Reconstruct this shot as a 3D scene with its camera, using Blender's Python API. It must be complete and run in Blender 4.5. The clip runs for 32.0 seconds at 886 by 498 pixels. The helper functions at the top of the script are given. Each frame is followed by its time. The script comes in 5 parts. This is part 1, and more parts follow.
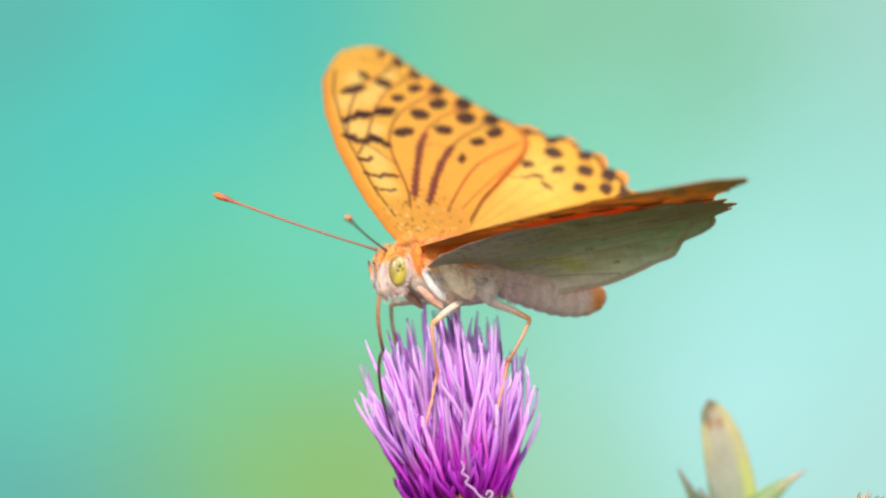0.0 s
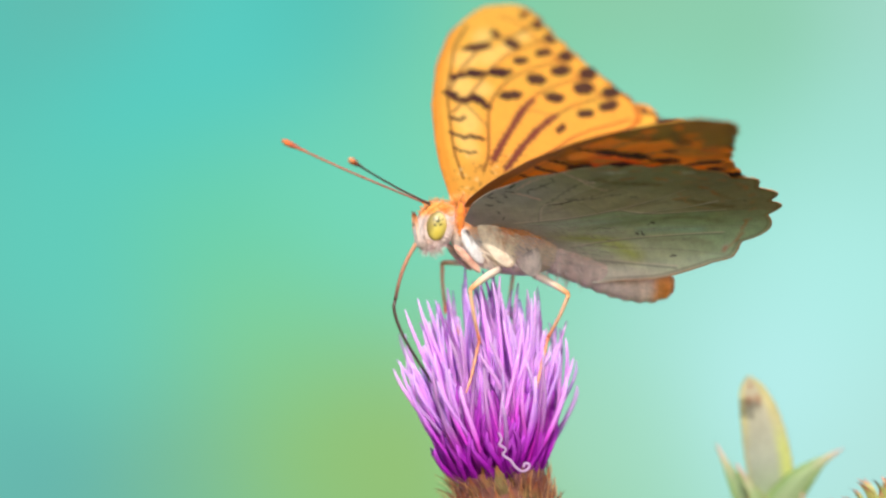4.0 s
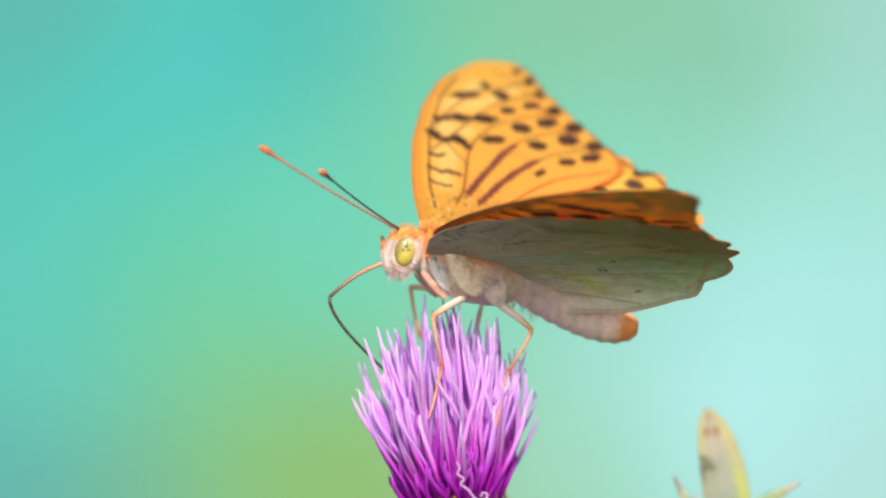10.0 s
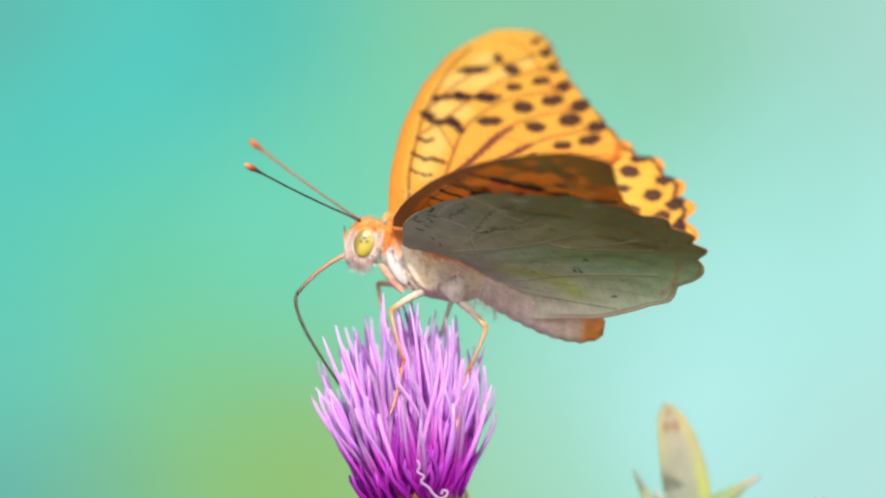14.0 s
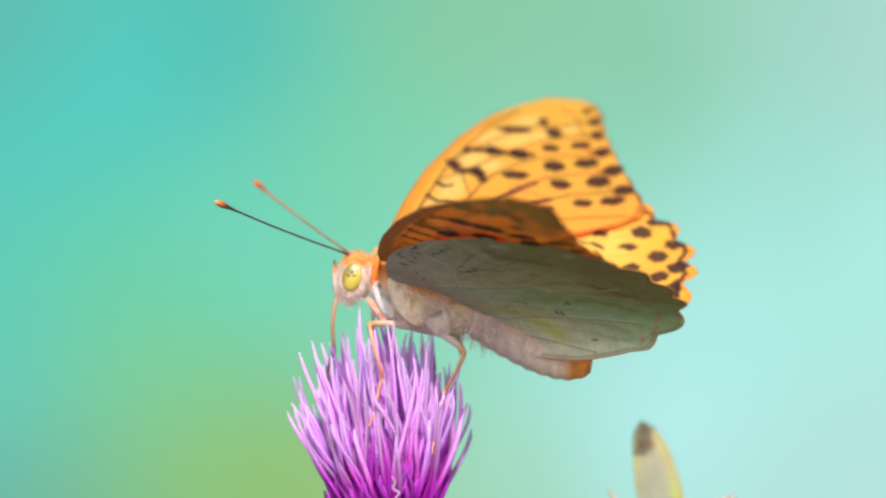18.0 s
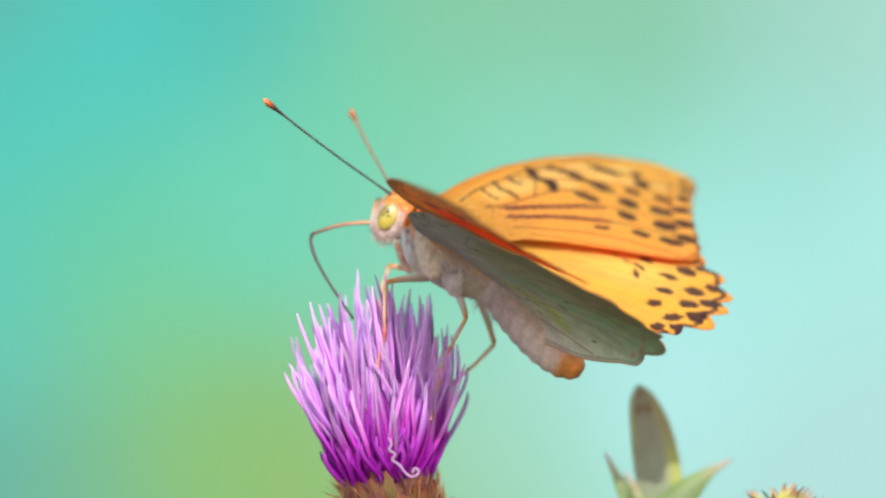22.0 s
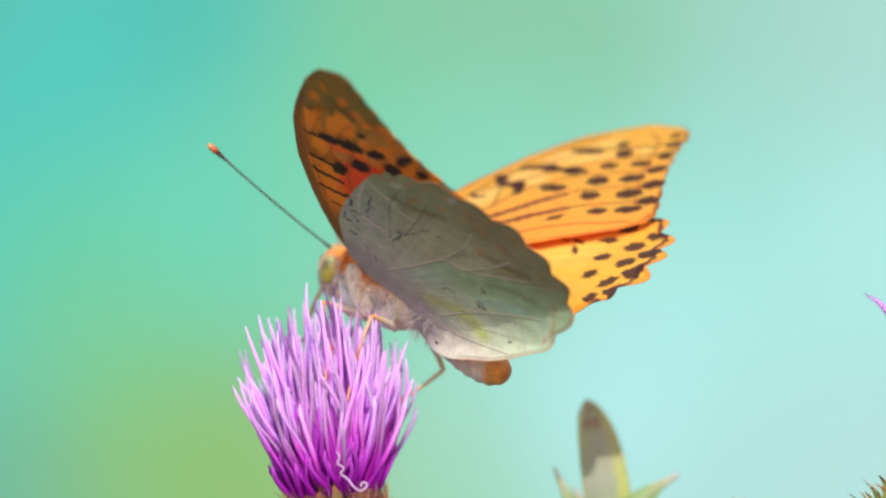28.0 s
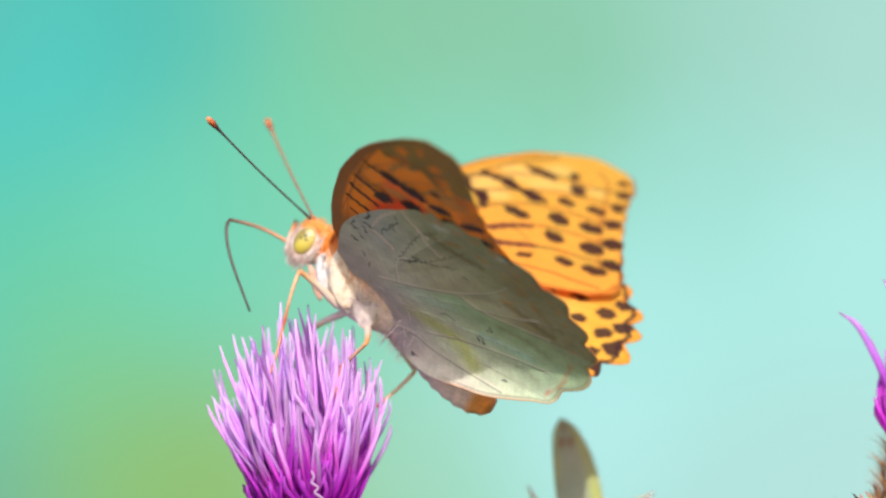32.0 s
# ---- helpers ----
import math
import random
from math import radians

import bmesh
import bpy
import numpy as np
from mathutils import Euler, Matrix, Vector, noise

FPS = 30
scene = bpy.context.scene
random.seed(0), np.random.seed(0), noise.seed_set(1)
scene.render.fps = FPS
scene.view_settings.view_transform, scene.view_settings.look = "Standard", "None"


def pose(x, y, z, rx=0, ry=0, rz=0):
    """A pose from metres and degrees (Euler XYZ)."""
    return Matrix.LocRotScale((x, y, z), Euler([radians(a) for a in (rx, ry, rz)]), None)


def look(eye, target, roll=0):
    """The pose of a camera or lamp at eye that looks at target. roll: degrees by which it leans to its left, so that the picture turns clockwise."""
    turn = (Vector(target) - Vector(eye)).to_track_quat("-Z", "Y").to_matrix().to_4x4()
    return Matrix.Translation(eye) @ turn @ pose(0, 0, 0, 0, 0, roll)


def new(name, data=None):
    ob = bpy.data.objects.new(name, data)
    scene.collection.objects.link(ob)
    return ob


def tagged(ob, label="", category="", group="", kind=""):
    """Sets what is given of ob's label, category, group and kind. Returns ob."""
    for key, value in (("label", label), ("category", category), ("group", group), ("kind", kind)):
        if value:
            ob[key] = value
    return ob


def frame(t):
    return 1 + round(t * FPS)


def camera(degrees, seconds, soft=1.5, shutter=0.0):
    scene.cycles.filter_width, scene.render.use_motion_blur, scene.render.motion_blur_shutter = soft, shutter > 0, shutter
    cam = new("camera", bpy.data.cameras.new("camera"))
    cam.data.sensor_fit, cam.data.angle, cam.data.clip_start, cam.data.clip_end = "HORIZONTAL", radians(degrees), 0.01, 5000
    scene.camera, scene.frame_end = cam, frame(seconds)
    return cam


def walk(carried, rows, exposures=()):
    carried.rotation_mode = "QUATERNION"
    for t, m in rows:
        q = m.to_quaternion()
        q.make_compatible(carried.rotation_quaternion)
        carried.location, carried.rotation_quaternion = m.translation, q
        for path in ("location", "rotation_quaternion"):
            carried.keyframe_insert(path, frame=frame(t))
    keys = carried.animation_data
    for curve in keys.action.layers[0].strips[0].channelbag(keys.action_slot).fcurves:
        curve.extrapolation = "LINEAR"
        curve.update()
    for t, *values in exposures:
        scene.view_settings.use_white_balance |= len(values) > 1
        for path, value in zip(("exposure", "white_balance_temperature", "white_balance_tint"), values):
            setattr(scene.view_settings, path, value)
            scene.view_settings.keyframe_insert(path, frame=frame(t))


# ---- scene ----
cam = camera(10.0, 32.0, soft=2.3)
cam.data.dof.use_dof = True
cam.data.dof.focus_distance = 0.570
cam.data.dof.aperture_fstop = 12.5
EYE = (0.0, -0.57814, 0.62)
TURNS = [
    (0, -0.004, 0.001, 0.110),
    (0.5, 0.101, -0.062, 0.029),
    (1, 0.149, -0.097, -0.236),
    (1.5, 0.101, -0.193, -0.372),
    (2, 0.020, -0.269, -0.519),
    (2.5, 0.123, -0.336, -0.651),
    (3, 0.238, -0.427, -0.494),
    (3.5, 0.354, -0.416, -0.760),
    (4, 0.466, -0.332, -0.946),
    (4.5, 0.560, -0.282, -1.207),
    (6.5, 0.670, 0.130, -1.166),
    (7, 0.655, 0.254, -1.067),
    (7.5, 0.505, 0.211, -1.027),
    (8, 0.354, 0.171, -1.400),
    (8.5, 0.184, 0.135, -1.271),
    (9, 0.138, 0.102, -1.177),
    (9.5, 0.123, 0.093, -1.500),
    (10, 0.017, 0.006, -1.544),
    (10.5, -0.229, -0.051, -1.468),
    (11, -0.381, -0.021, -1.335),
    (11.5, -0.562, -0.043, -1.069),
    (12, -0.615, -0.018, -0.752),
    (12.5, -0.457, -0.059, -0.556),
    (13, -0.458, -0.033, -0.846),
    (13.5, -0.439, 0.011, -0.931),
    (14, -0.462, -0.010, -0.924),
    (14.5, -0.471, 0.046, -1.204),
    (16.5, -0.586, 0.211, -1.327),
    (17, -0.697, 0.257, -1.226),
    (17.5, -0.682, 0.211, -1.354),
    (18, -0.724, 0.184, -1.352),
    (18.5, -0.721, 0.115, -1.366),
    (19, -0.822, 0.057, -1.430),
    (19.5, -0.835, -0.041, -1.426),
    (20, -0.744, -0.087, -1.485),
    (20.5, -0.692, -0.089, -1.766),
    (21, -0.673, -0.155, -1.773),
    (21.5, -0.784, -0.152, -1.774),
    (22, -0.740, -0.246, -1.929),
    (22.5, -0.660, -0.330, -1.797),
    (23, -0.606, -0.295, -1.828),
    (23.5, -0.611, -0.231, -1.924),
    (24, -0.791, -0.192, -2.071),
    (24.5, -0.900, -0.140, -2.067),
    (25, -0.947, -0.131, -2.109),
    (25.5, -0.999, -0.155, -2.016),
    (27.5, -1.269, -0.152, -2.210),
    (28, -1.317, -0.067, -2.125),
    (28.5, -1.291, 0.096, -2.104),
    (29, -1.370, 0.244, -2.217),
    (29.5, -1.400, 0.279, -2.353),
    (30, -1.454, 0.414, -2.226),
    (30.5, -1.523, 0.411, -2.040),
    (31, -1.540, 0.336, -1.954),
    (31.5, -1.599, 0.269, -1.947),
    (32, -1.609, 0.158, -2.089),]
walk(cam, [(t, pose(*EYE, 90 + pitch, roll, yaw)) for t, yaw, pitch, roll in TURNS], exposures=[(0.0, 0.45), (32.0, 0.45)])

# ---- world and sun ----
SUN_FROM = Vector((0.0, -0.815, 0.579)).normalized()
world = bpy.data.worlds.new("sky")
scene.world = world
world.use_nodes = True
sky = world.node_tree.nodes.new("ShaderNodeTexSky")
sky.sky_type = "NISHITA"
sky.sun_disc = False
sky.sun_elevation = math.asin(SUN_FROM.z)
sky.sun_rotation = math.atan2(SUN_FROM.x, SUN_FROM.y)
sky.dust_density = 2.0
background = world.node_tree.nodes["Background"]
background.inputs["Strength"].default_value = 0.15
world.node_tree.links.new(sky.outputs[0], background.inputs["Color"])
sun_data = bpy.data.lights.new("sun", "SUN")
sun_data.energy, sun_data.angle, sun_data.color = 2.6, radians(0.6), (1.0, 0.95, 0.88)
sun = new("sun", sun_data)
sun.matrix_world = look((0, 0, 3), Vector((0, 0, 3)) - SUN_FROM)

MM = 0.001


# ---- materials ----
def material(name):
    m = bpy.data.materials.new(name)
    m.use_nodes = True
    nodes, links = m.node_tree.nodes, m.node_tree.links
    return m, nodes, links, nodes["Principled BSDF"]


def node(nodes, links, kind, values=(), **wires):
    n = nodes.new(kind)
    for key, value in values:
        n.inputs[key].default_value = value
    for key, source in wires.items():
        links.new(source, n.inputs[key])
    return n


def speckled(name, scale, amount, rough, bump=0.15, fine=4.0, through_light=0.0, sheen=0.0, spread=0.08, gloss=0.5, hue=0.0, passed=1.0):
    """A surface coloured by the mesh's pigment, broken up by noise at two scales, with fine relief; thin ones let light through."""
    m, nodes, links, bsdf = material(name)
    pigment = nodes.new("ShaderNodeVertexColor")
    pigment.layer_name = "pigment"
    place = nodes.new("ShaderNodeTexCoord")
    coarse = node(nodes, links, "ShaderNodeTexNoise", (("Scale", scale), ("Detail", 4.0)), Vector=place.outputs["Object"])
    grain = node(nodes, links, "ShaderNodeTexNoise", (("Scale", scale * fine), ("Detail", 3.0)), Vector=place.outputs["Object"])
    both = node(nodes, links, "ShaderNodeMath")
    both.operation = "ADD"
    links.new(coarse.outputs["Fac"], both.inputs[0])
    links.new(grain.outputs["Fac"], both.inputs[1])
    value = node(nodes, links, "ShaderNodeMapRange", (("From Min", 0.6), ("From Max", 1.4), ("To Min", 1 - amount), ("To Max", 1 + amount)), Value=both.outputs[0])
    info = nodes.new("ShaderNodeObjectInfo")
    own = node(nodes, links, "ShaderNodeMapRange", (("To Min", 1 - spread), ("To Max", 1 + spread)), Value=info.outputs["Random"])
    times = node(nodes, links, "ShaderNodeMath")
    times.operation = "MULTIPLY"
    links.new(value.outputs[0], times.inputs[0])
    links.new(own.outputs[0], times.inputs[1])
    hsv = node(nodes, links, "ShaderNodeHueSaturation", Color=pigment.outputs["Color"], Value=times.outputs[0])
    if hue:
        again = node(nodes, links, "ShaderNodeMath", ((1, 7.31),))
        again.operation = "MULTIPLY"
        links.new(info.outputs["Random"], again.inputs[0])
        part_of = node(nodes, links, "ShaderNodeMath")
        part_of.operation = "FRACT"
        links.new(again.outputs[0], part_of.inputs[0])
        turned = node(nodes, links, "ShaderNodeMapRange", (("To Min", 0.5 - hue), ("To Max", 0.5 + hue)), Value=part_of.outputs[0])
        links.new(turned.outputs[0], hsv.inputs["Hue"])
    links.new(hsv.outputs[0], bsdf.inputs["Base Color"])
    bsdf.inputs["Roughness"].default_value = rough
    bsdf.inputs["Specular IOR Level"].default_value = gloss
    bsdf.inputs["Sheen Weight"].default_value = sheen
    relief = node(nodes, links, "ShaderNodeBump", (("Strength", bump), ("Distance", 0.0002)), Height=both.outputs[0])
    links.new(relief.outputs[0], bsdf.inputs["Normal"])
    if through_light:
        bright = node(nodes, links, "ShaderNodeGamma", (("Gamma", 0.8),), Color=hsv.outputs[0])
        dimmed = node(nodes, links, "ShaderNodeHueSaturation", (("Value", passed),), Color=bright.outputs[0])
        soft = node(nodes, links, "ShaderNodeBsdfTranslucent", Color=dimmed.outputs[0], Normal=relief.outputs[0])
        mix = node(nodes, links, "ShaderNodeMixShader", (("Fac", through_light),))
        links.new(bsdf.outputs[0], mix.inputs[1])
        links.new(soft.outputs[0], mix.inputs[2])
        links.new(mix.outputs[0], nodes["Material Output"].inputs["Surface"])
    return m


WING = speckled("wing_scales", 900, 0.10, 0.62, 0.25, 6.0, through_light=0.48, sheen=0.15, spread=0.0, gloss=0.25, passed=1.0)
HIND_WING = speckled("hindwing_scales", 700, 0.14, 0.6, 0.35, 6.0, through_light=0.26, sheen=0.15, spread=0.0, gloss=0.25, passed=0.7)
FUR = speckled("insect_fur", 1400, 0.22, 0.85, 0.5, 4.0, sheen=0.3, spread=0.0, gloss=0.2)
CHITIN = speckled("chitin", 1500, 0.18, 0.38, 0.2, 4.0, spread=0.03)
EYE_GLOSS = speckled("compound_eye", 2500, 0.06, 0.3, 0.1, 5.0, spread=0.0)
PETAL = speckled("floret_flesh", 500, 0.14, 0.62, 0.15, 6.0, through_light=0.5, spread=0.22, gloss=0.12, hue=0.022)
BRACT = speckled("bract_flesh", 700, 0.25, 0.6, 0.35, 5.0, through_light=0.12, spread=0.18, gloss=0.3)
LEAF = speckled("leaf_flesh", 350, 0.16, 0.55, 0.3, 5.0, through_light=0.12, spread=0.05, gloss=0.3)
SOIL = speckled("meadow_turf", 6, 0.45, 0.95, 0.6, 12.0, spread=0.0, gloss=0.1)

# backdrop material: gives off its painted colours as light, though it is no lamp
haze, nodes, links, bsdf = material("glowing_blurred_distance")
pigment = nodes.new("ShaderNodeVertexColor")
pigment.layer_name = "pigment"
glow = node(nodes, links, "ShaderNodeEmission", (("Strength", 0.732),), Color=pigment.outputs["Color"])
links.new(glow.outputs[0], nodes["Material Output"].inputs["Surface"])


# ---- mesh helpers ----
def lin(r, g, b):
    """Linear colour of a display colour given in 0..255."""
    return np.array([(c / 255 / 12.92 if c <= 10 else ((c / 255 + 0.055) / 1.055) ** 2.4) for c in (r, g, b)])


def mesh_object(name, verts, faces, colours, mat, parent=None, label="", smooth=True):
    """One mesh with a pigment for every vertex (or one for all), linked under its parent."""
    me = bpy.data.meshes.new(name)
    me.from_pydata([tuple(v) for v in verts], [], [tuple(f) for f in faces])
    paint(me, colours)
    me.materials.append(mat)
    if smooth:
        me.polygons.foreach_set("use_smooth", [True] * len(me.polygons))
    me.update()
    ob = new(name, me)
    if parent is not None:
        ob.parent = parent
    if label:
        tagged(ob, label)
    return ob


def paint(me, colours):
    n = len(me.vertices)
    rgba = np.ones((n, 4))
    rgba[:, :3] = np.clip(colours, 0, 1)
    layer = me.color_attributes.new("pigment", "FLOAT_COLOR", "POINT")
    layer.data.foreach_set("color", rgba.ravel())


def grid_faces(rows, cols, closed=False, start=0, flip=False):
    faces = []
    for i in range(rows - 1):
        for j in range(cols if closed else cols - 1):
            k = (j + 1) % cols
            f = (start + i * cols + j, start + i * cols + k, start + (i + 1) * cols + k, start + (i + 1) * cols + j)
            faces.append(f[::-1] if flip else f)
    return faces


def smooth_line(points, n):
    """n points along a smooth line through the given ones."""
    p = np.array(points, float)
    p = np.vstack([2 * p[0] - p[1], p, 2 * p[-1] - p[-2]])
    s = np.linspace(0, len(points) - 1 - 1e-6, n)
    i = s.astype(int)
    f = (s - i)[:, None]
    a, b, c, d = p[i], p[i + 1], p[i + 2], p[i + 3]
    return 0.5 * (2 * b + (c - a) * f + (2 * a - 5 * b + 4 * c - d) * f ** 2 + (3 * b - a - 3 * c + d) * f ** 3)


def tube(points, radii, sides=8, flat=1.0):
    """Vertices and faces of a tapered tube with closed ends along a line."""
    p = np.array(points, float)
    r = np.broadcast_to(np.asarray(radii, float), (len(p),))
    t = np.gradient(p, axis=0)
    t /= np.linalg.norm(t, axis=1)[:, None] + 1e-12
    up = np.array([0.0, 1.0, 0.0]) if abs(t[0][1]) < 0.9 else np.array([1.0, 0.0, 0.0])
    a = np.cross(t, up)
    a /= np.linalg.norm(a, axis=1)[:, None] + 1e-12
    b = np.cross(t, a)
    th = np.arange(sides) * 2 * np.pi / sides
    ring = p[:, None] + r[:, None, None] * (np.cos(th)[None, :, None] * a[:, None] + flat * np.sin(th)[None, :, None] * b[:, None])
    verts = np.vstack([ring.reshape(-1, 3), p[:1], p[-1:]])
    n = len(p)
    faces = grid_faces(n, sides, True, flip=True)
    for j in range(sides):
        k = (j + 1) % sides
        faces.append((n * sides, j, k))
        faces.append((n * sides + 1, (n - 1) * sides + k, (n - 1) * sides + j))
    return verts, faces


def along(n, sides, values):
    """Values given along a tube, spread over its vertices."""
    v = np.asarray(values, float)
    return np.vstack([np.repeat(v, sides, axis=0), v[:1], v[-1:]])


def ramp(x, stops):
    """Colours along x from (place, colour) stops."""
    xs = [s[0] for s in stops]
    return np.stack([np.interp(x, xs, [s[1][c] for s in stops]) for c in range(3)], -1)


def rough_noise(p, scale, seed=0.0):
    return np.array([noise.noise(Vector((q[0] * scale + seed, q[1] * scale, q[2] * scale))) for q in p])


# ---- ground and distance ----
def build_ground():
    s = np.concatenate([-np.geomspace(400, 0.2, 24), [0], np.geomspace(0.2, 400, 24)])
    x, y = np.meshgrid(s, s)
    z = 0.02 * np.sin(x * 0.9) * np.cos(y * 1.1) * (np.abs(x) < 60)
    v = np.stack([x.ravel(), y.ravel(), z.ravel()], -1)
    c = np.tile(lin(70, 80, 38), (len(v), 1)) * (0.85 + 0.3 * np.random.rand(len(v), 1))
    ob = mesh_object("ground", v, grid_faces(len(s), len(s)), c, SOIL)
    tagged(ob, "green meadow turf under the thistles", "ground", kind="structure")


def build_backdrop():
    """A soft wash of meadow and trees, far out of focus, painted on a tall curved sheet that glows by itself."""
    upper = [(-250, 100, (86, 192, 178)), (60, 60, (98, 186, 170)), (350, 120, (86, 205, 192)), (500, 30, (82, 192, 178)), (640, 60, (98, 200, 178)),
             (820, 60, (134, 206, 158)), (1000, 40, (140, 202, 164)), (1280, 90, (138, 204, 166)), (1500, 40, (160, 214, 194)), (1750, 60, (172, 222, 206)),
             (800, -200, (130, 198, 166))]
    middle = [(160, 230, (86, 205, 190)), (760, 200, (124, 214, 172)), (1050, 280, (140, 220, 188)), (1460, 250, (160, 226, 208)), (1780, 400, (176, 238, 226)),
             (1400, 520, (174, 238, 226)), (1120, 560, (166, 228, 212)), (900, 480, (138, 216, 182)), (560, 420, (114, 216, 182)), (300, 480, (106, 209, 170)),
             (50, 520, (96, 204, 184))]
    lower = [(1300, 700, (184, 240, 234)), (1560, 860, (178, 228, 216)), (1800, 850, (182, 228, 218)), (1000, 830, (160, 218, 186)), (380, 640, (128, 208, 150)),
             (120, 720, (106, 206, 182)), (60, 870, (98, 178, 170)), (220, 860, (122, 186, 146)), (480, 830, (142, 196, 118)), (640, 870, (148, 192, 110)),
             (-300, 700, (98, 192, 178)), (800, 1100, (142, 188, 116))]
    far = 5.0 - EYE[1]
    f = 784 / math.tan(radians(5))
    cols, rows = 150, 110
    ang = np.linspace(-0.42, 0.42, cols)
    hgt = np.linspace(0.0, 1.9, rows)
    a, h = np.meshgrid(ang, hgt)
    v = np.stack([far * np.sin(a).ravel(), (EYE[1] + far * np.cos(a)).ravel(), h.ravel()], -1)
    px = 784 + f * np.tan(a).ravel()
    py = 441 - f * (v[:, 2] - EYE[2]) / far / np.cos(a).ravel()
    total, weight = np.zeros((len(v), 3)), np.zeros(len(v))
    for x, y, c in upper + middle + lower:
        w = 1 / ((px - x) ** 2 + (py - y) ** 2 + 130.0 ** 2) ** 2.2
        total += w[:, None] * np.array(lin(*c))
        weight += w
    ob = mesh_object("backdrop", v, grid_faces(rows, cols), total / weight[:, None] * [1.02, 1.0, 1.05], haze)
    tagged(ob, "glowing sheet painted with a soft out-of-focus teal and green meadow distance", "backdrop", kind="structure")


build_ground()
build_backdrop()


# ---- butterfly ----
HINGE = Vector((4.0, 1.5, 2.0))
HIND_HINGE = Vector((2.0, 2.2, -1.0))
HINGE_TILT = -2.3
LIFT = Vector((0, 0, 620.0))


def spot(u, v, cu, cv, ru, rv, turn=0.0, soft=0.22):
    """How much a round or oval mark covers each place of a wing."""
    c, s = math.cos(radians(turn)), math.sin(radians(turn))
    a, b = (u - cu) * c + (v - cv) * s, -(u - cu) * s + (v - cv) * c
    d = np.sqrt((a / ru) ** 2 + (b / rv) ** 2) - 1
    return np.clip(0.5 - d * min(ru, rv) / soft, 0, 1)


def stroke(u, v, points, width, soft=0.16):
    """How much a line of that width through the points covers each place of a wing."""
    line = smooth_line(points, 8 * len(points))
    best = np.full(u.shape, 1e9)
    for p, q in zip(line[:-1], line[1:]):
        e = q - p
        h = np.clip(((u - p[0]) * e[0] + (v - p[1]) * e[1]) / (e @ e + 1e-9), 0, 1)
        best = np.minimum(best, np.hypot(u - p[0] - h * e[0], v - p[1] - h * e[1]))
    return np.clip(0.5 - (best - width / 2) / soft, 0, 1)


def over(base, colour, cover):
    return base * (1 - cover[..., None]) + np.asarray(colour) * cover[..., None]


FORE_VEINS = [[(7, 3.4), (10, 2.1), (15.3, .8), (18.8, -.2), (22.1, -2.0), (25.8, -5.6), (28.8, -11.0), (31.2, -13.2)], [(17.8, 4.6), (21.3, 1.6), (26.0, -1.9), (29.8, -5.5), (32.8, -10.2), (34.8, -11.8)],
              [(22, 3.9), (25.7, 1.8), (29.2, -.8), (32.3, -3.5), (34.1, -7.6), (37.2, -10.8)], [(8.2, 2.2), (13.7, -1.1), (18.1, -3.9), (20.8, -6.0), (22.3, -7.5), (24.1, -10.4), (25.5, -13.2), (27.8, -15.2)],
              [(7.0, .8), (12.2, -2.9), (15.6, -5.8), (17.8, -8.1), (19.8, -10.8), (21.6, -14.5), (23.2, -17.6)], [(5.6, -1.0), (7.5, -2.6), (11.5, -6.6), (14.6, -10.6), (17.6, -17.4)], [(5.6, 6.2), (10.8, 6.1), (17.1, 5.1), (21.6, 4.3), (26.9, 2.5), (30.8, 1.1), (35.5, -1.6)]]
# dark marks of the forewing's upper side: place, half length, half width, turn
FORE_MARKS = [(34.0, -4.8, .75, .5, 10), (32.0, -6.4, .95, .85, 20), (31.0, -1.7, 1.75, .6, -75), (28.6, -6.6, .95, .6, -60), (24.9, -7.6, 1.15, .9, -70), (21.4, -9.0, 1.05, .85, -80), (18.5, -12.1, 1.0, .62, -70),
              (15.4, -8.2, .95, .42, -35), (21.5, -3.5, 1.45, .68, -72), (30.4, -9.9, 1.1, .6, -60), (26.9, -11.2, 1.35, .8, -55), (23.5, -13.2, 1.35, .92, -50), (20.2, -15.5, 1.4, .66, -55),
              (38.3, -9.6, .75, .42, -40), (36.1, -10.7, .85, .55, -30), (33.2, -11.5, .8, .62, -20), (29.8, -12.6, 1.05, .78, -30), (26.4, -14.5, 1.25, .85, -35), (22.8, -16.4, 1.15, .78, -50)]


def fore_front(u):
    return np.interp(u, [0, 3, 8, 12, 19, 27, 33, 36.4, 38.6, 39.6, 40.2, 40.35], [8.2, 8.6, 8.5, 8.1, 6.9, 4.4, 1.5, -0.7, -2.9, -4.4, -6.6, -8.4])


def fore_rear(u):
    return np.interp(u, [0, 4, 8, 11, 15.5, 18.2, 20.2, 22.5, 25.2, 30, 35.3, 38.2, 39.8, 40.35], [-1.5, -3, -7, -11, -17, -19.2, -19.4, -18.2, -16.9, -14.5, -12.4, -11.5, -10.6, -9.2])


def ragged(u, v):
    """Places shaken a little, so that marks get the uneven edges that scales give them."""
    return u + .10 * np.sin(v * 5.1 + u * 2.3) + .07 * np.sin(u * 9.7 - v * 3.1), v + .10 * np.sin(u * 4.7 - v * 1.9) + .07 * np.sin(v * 10.3 + u * 2.2)


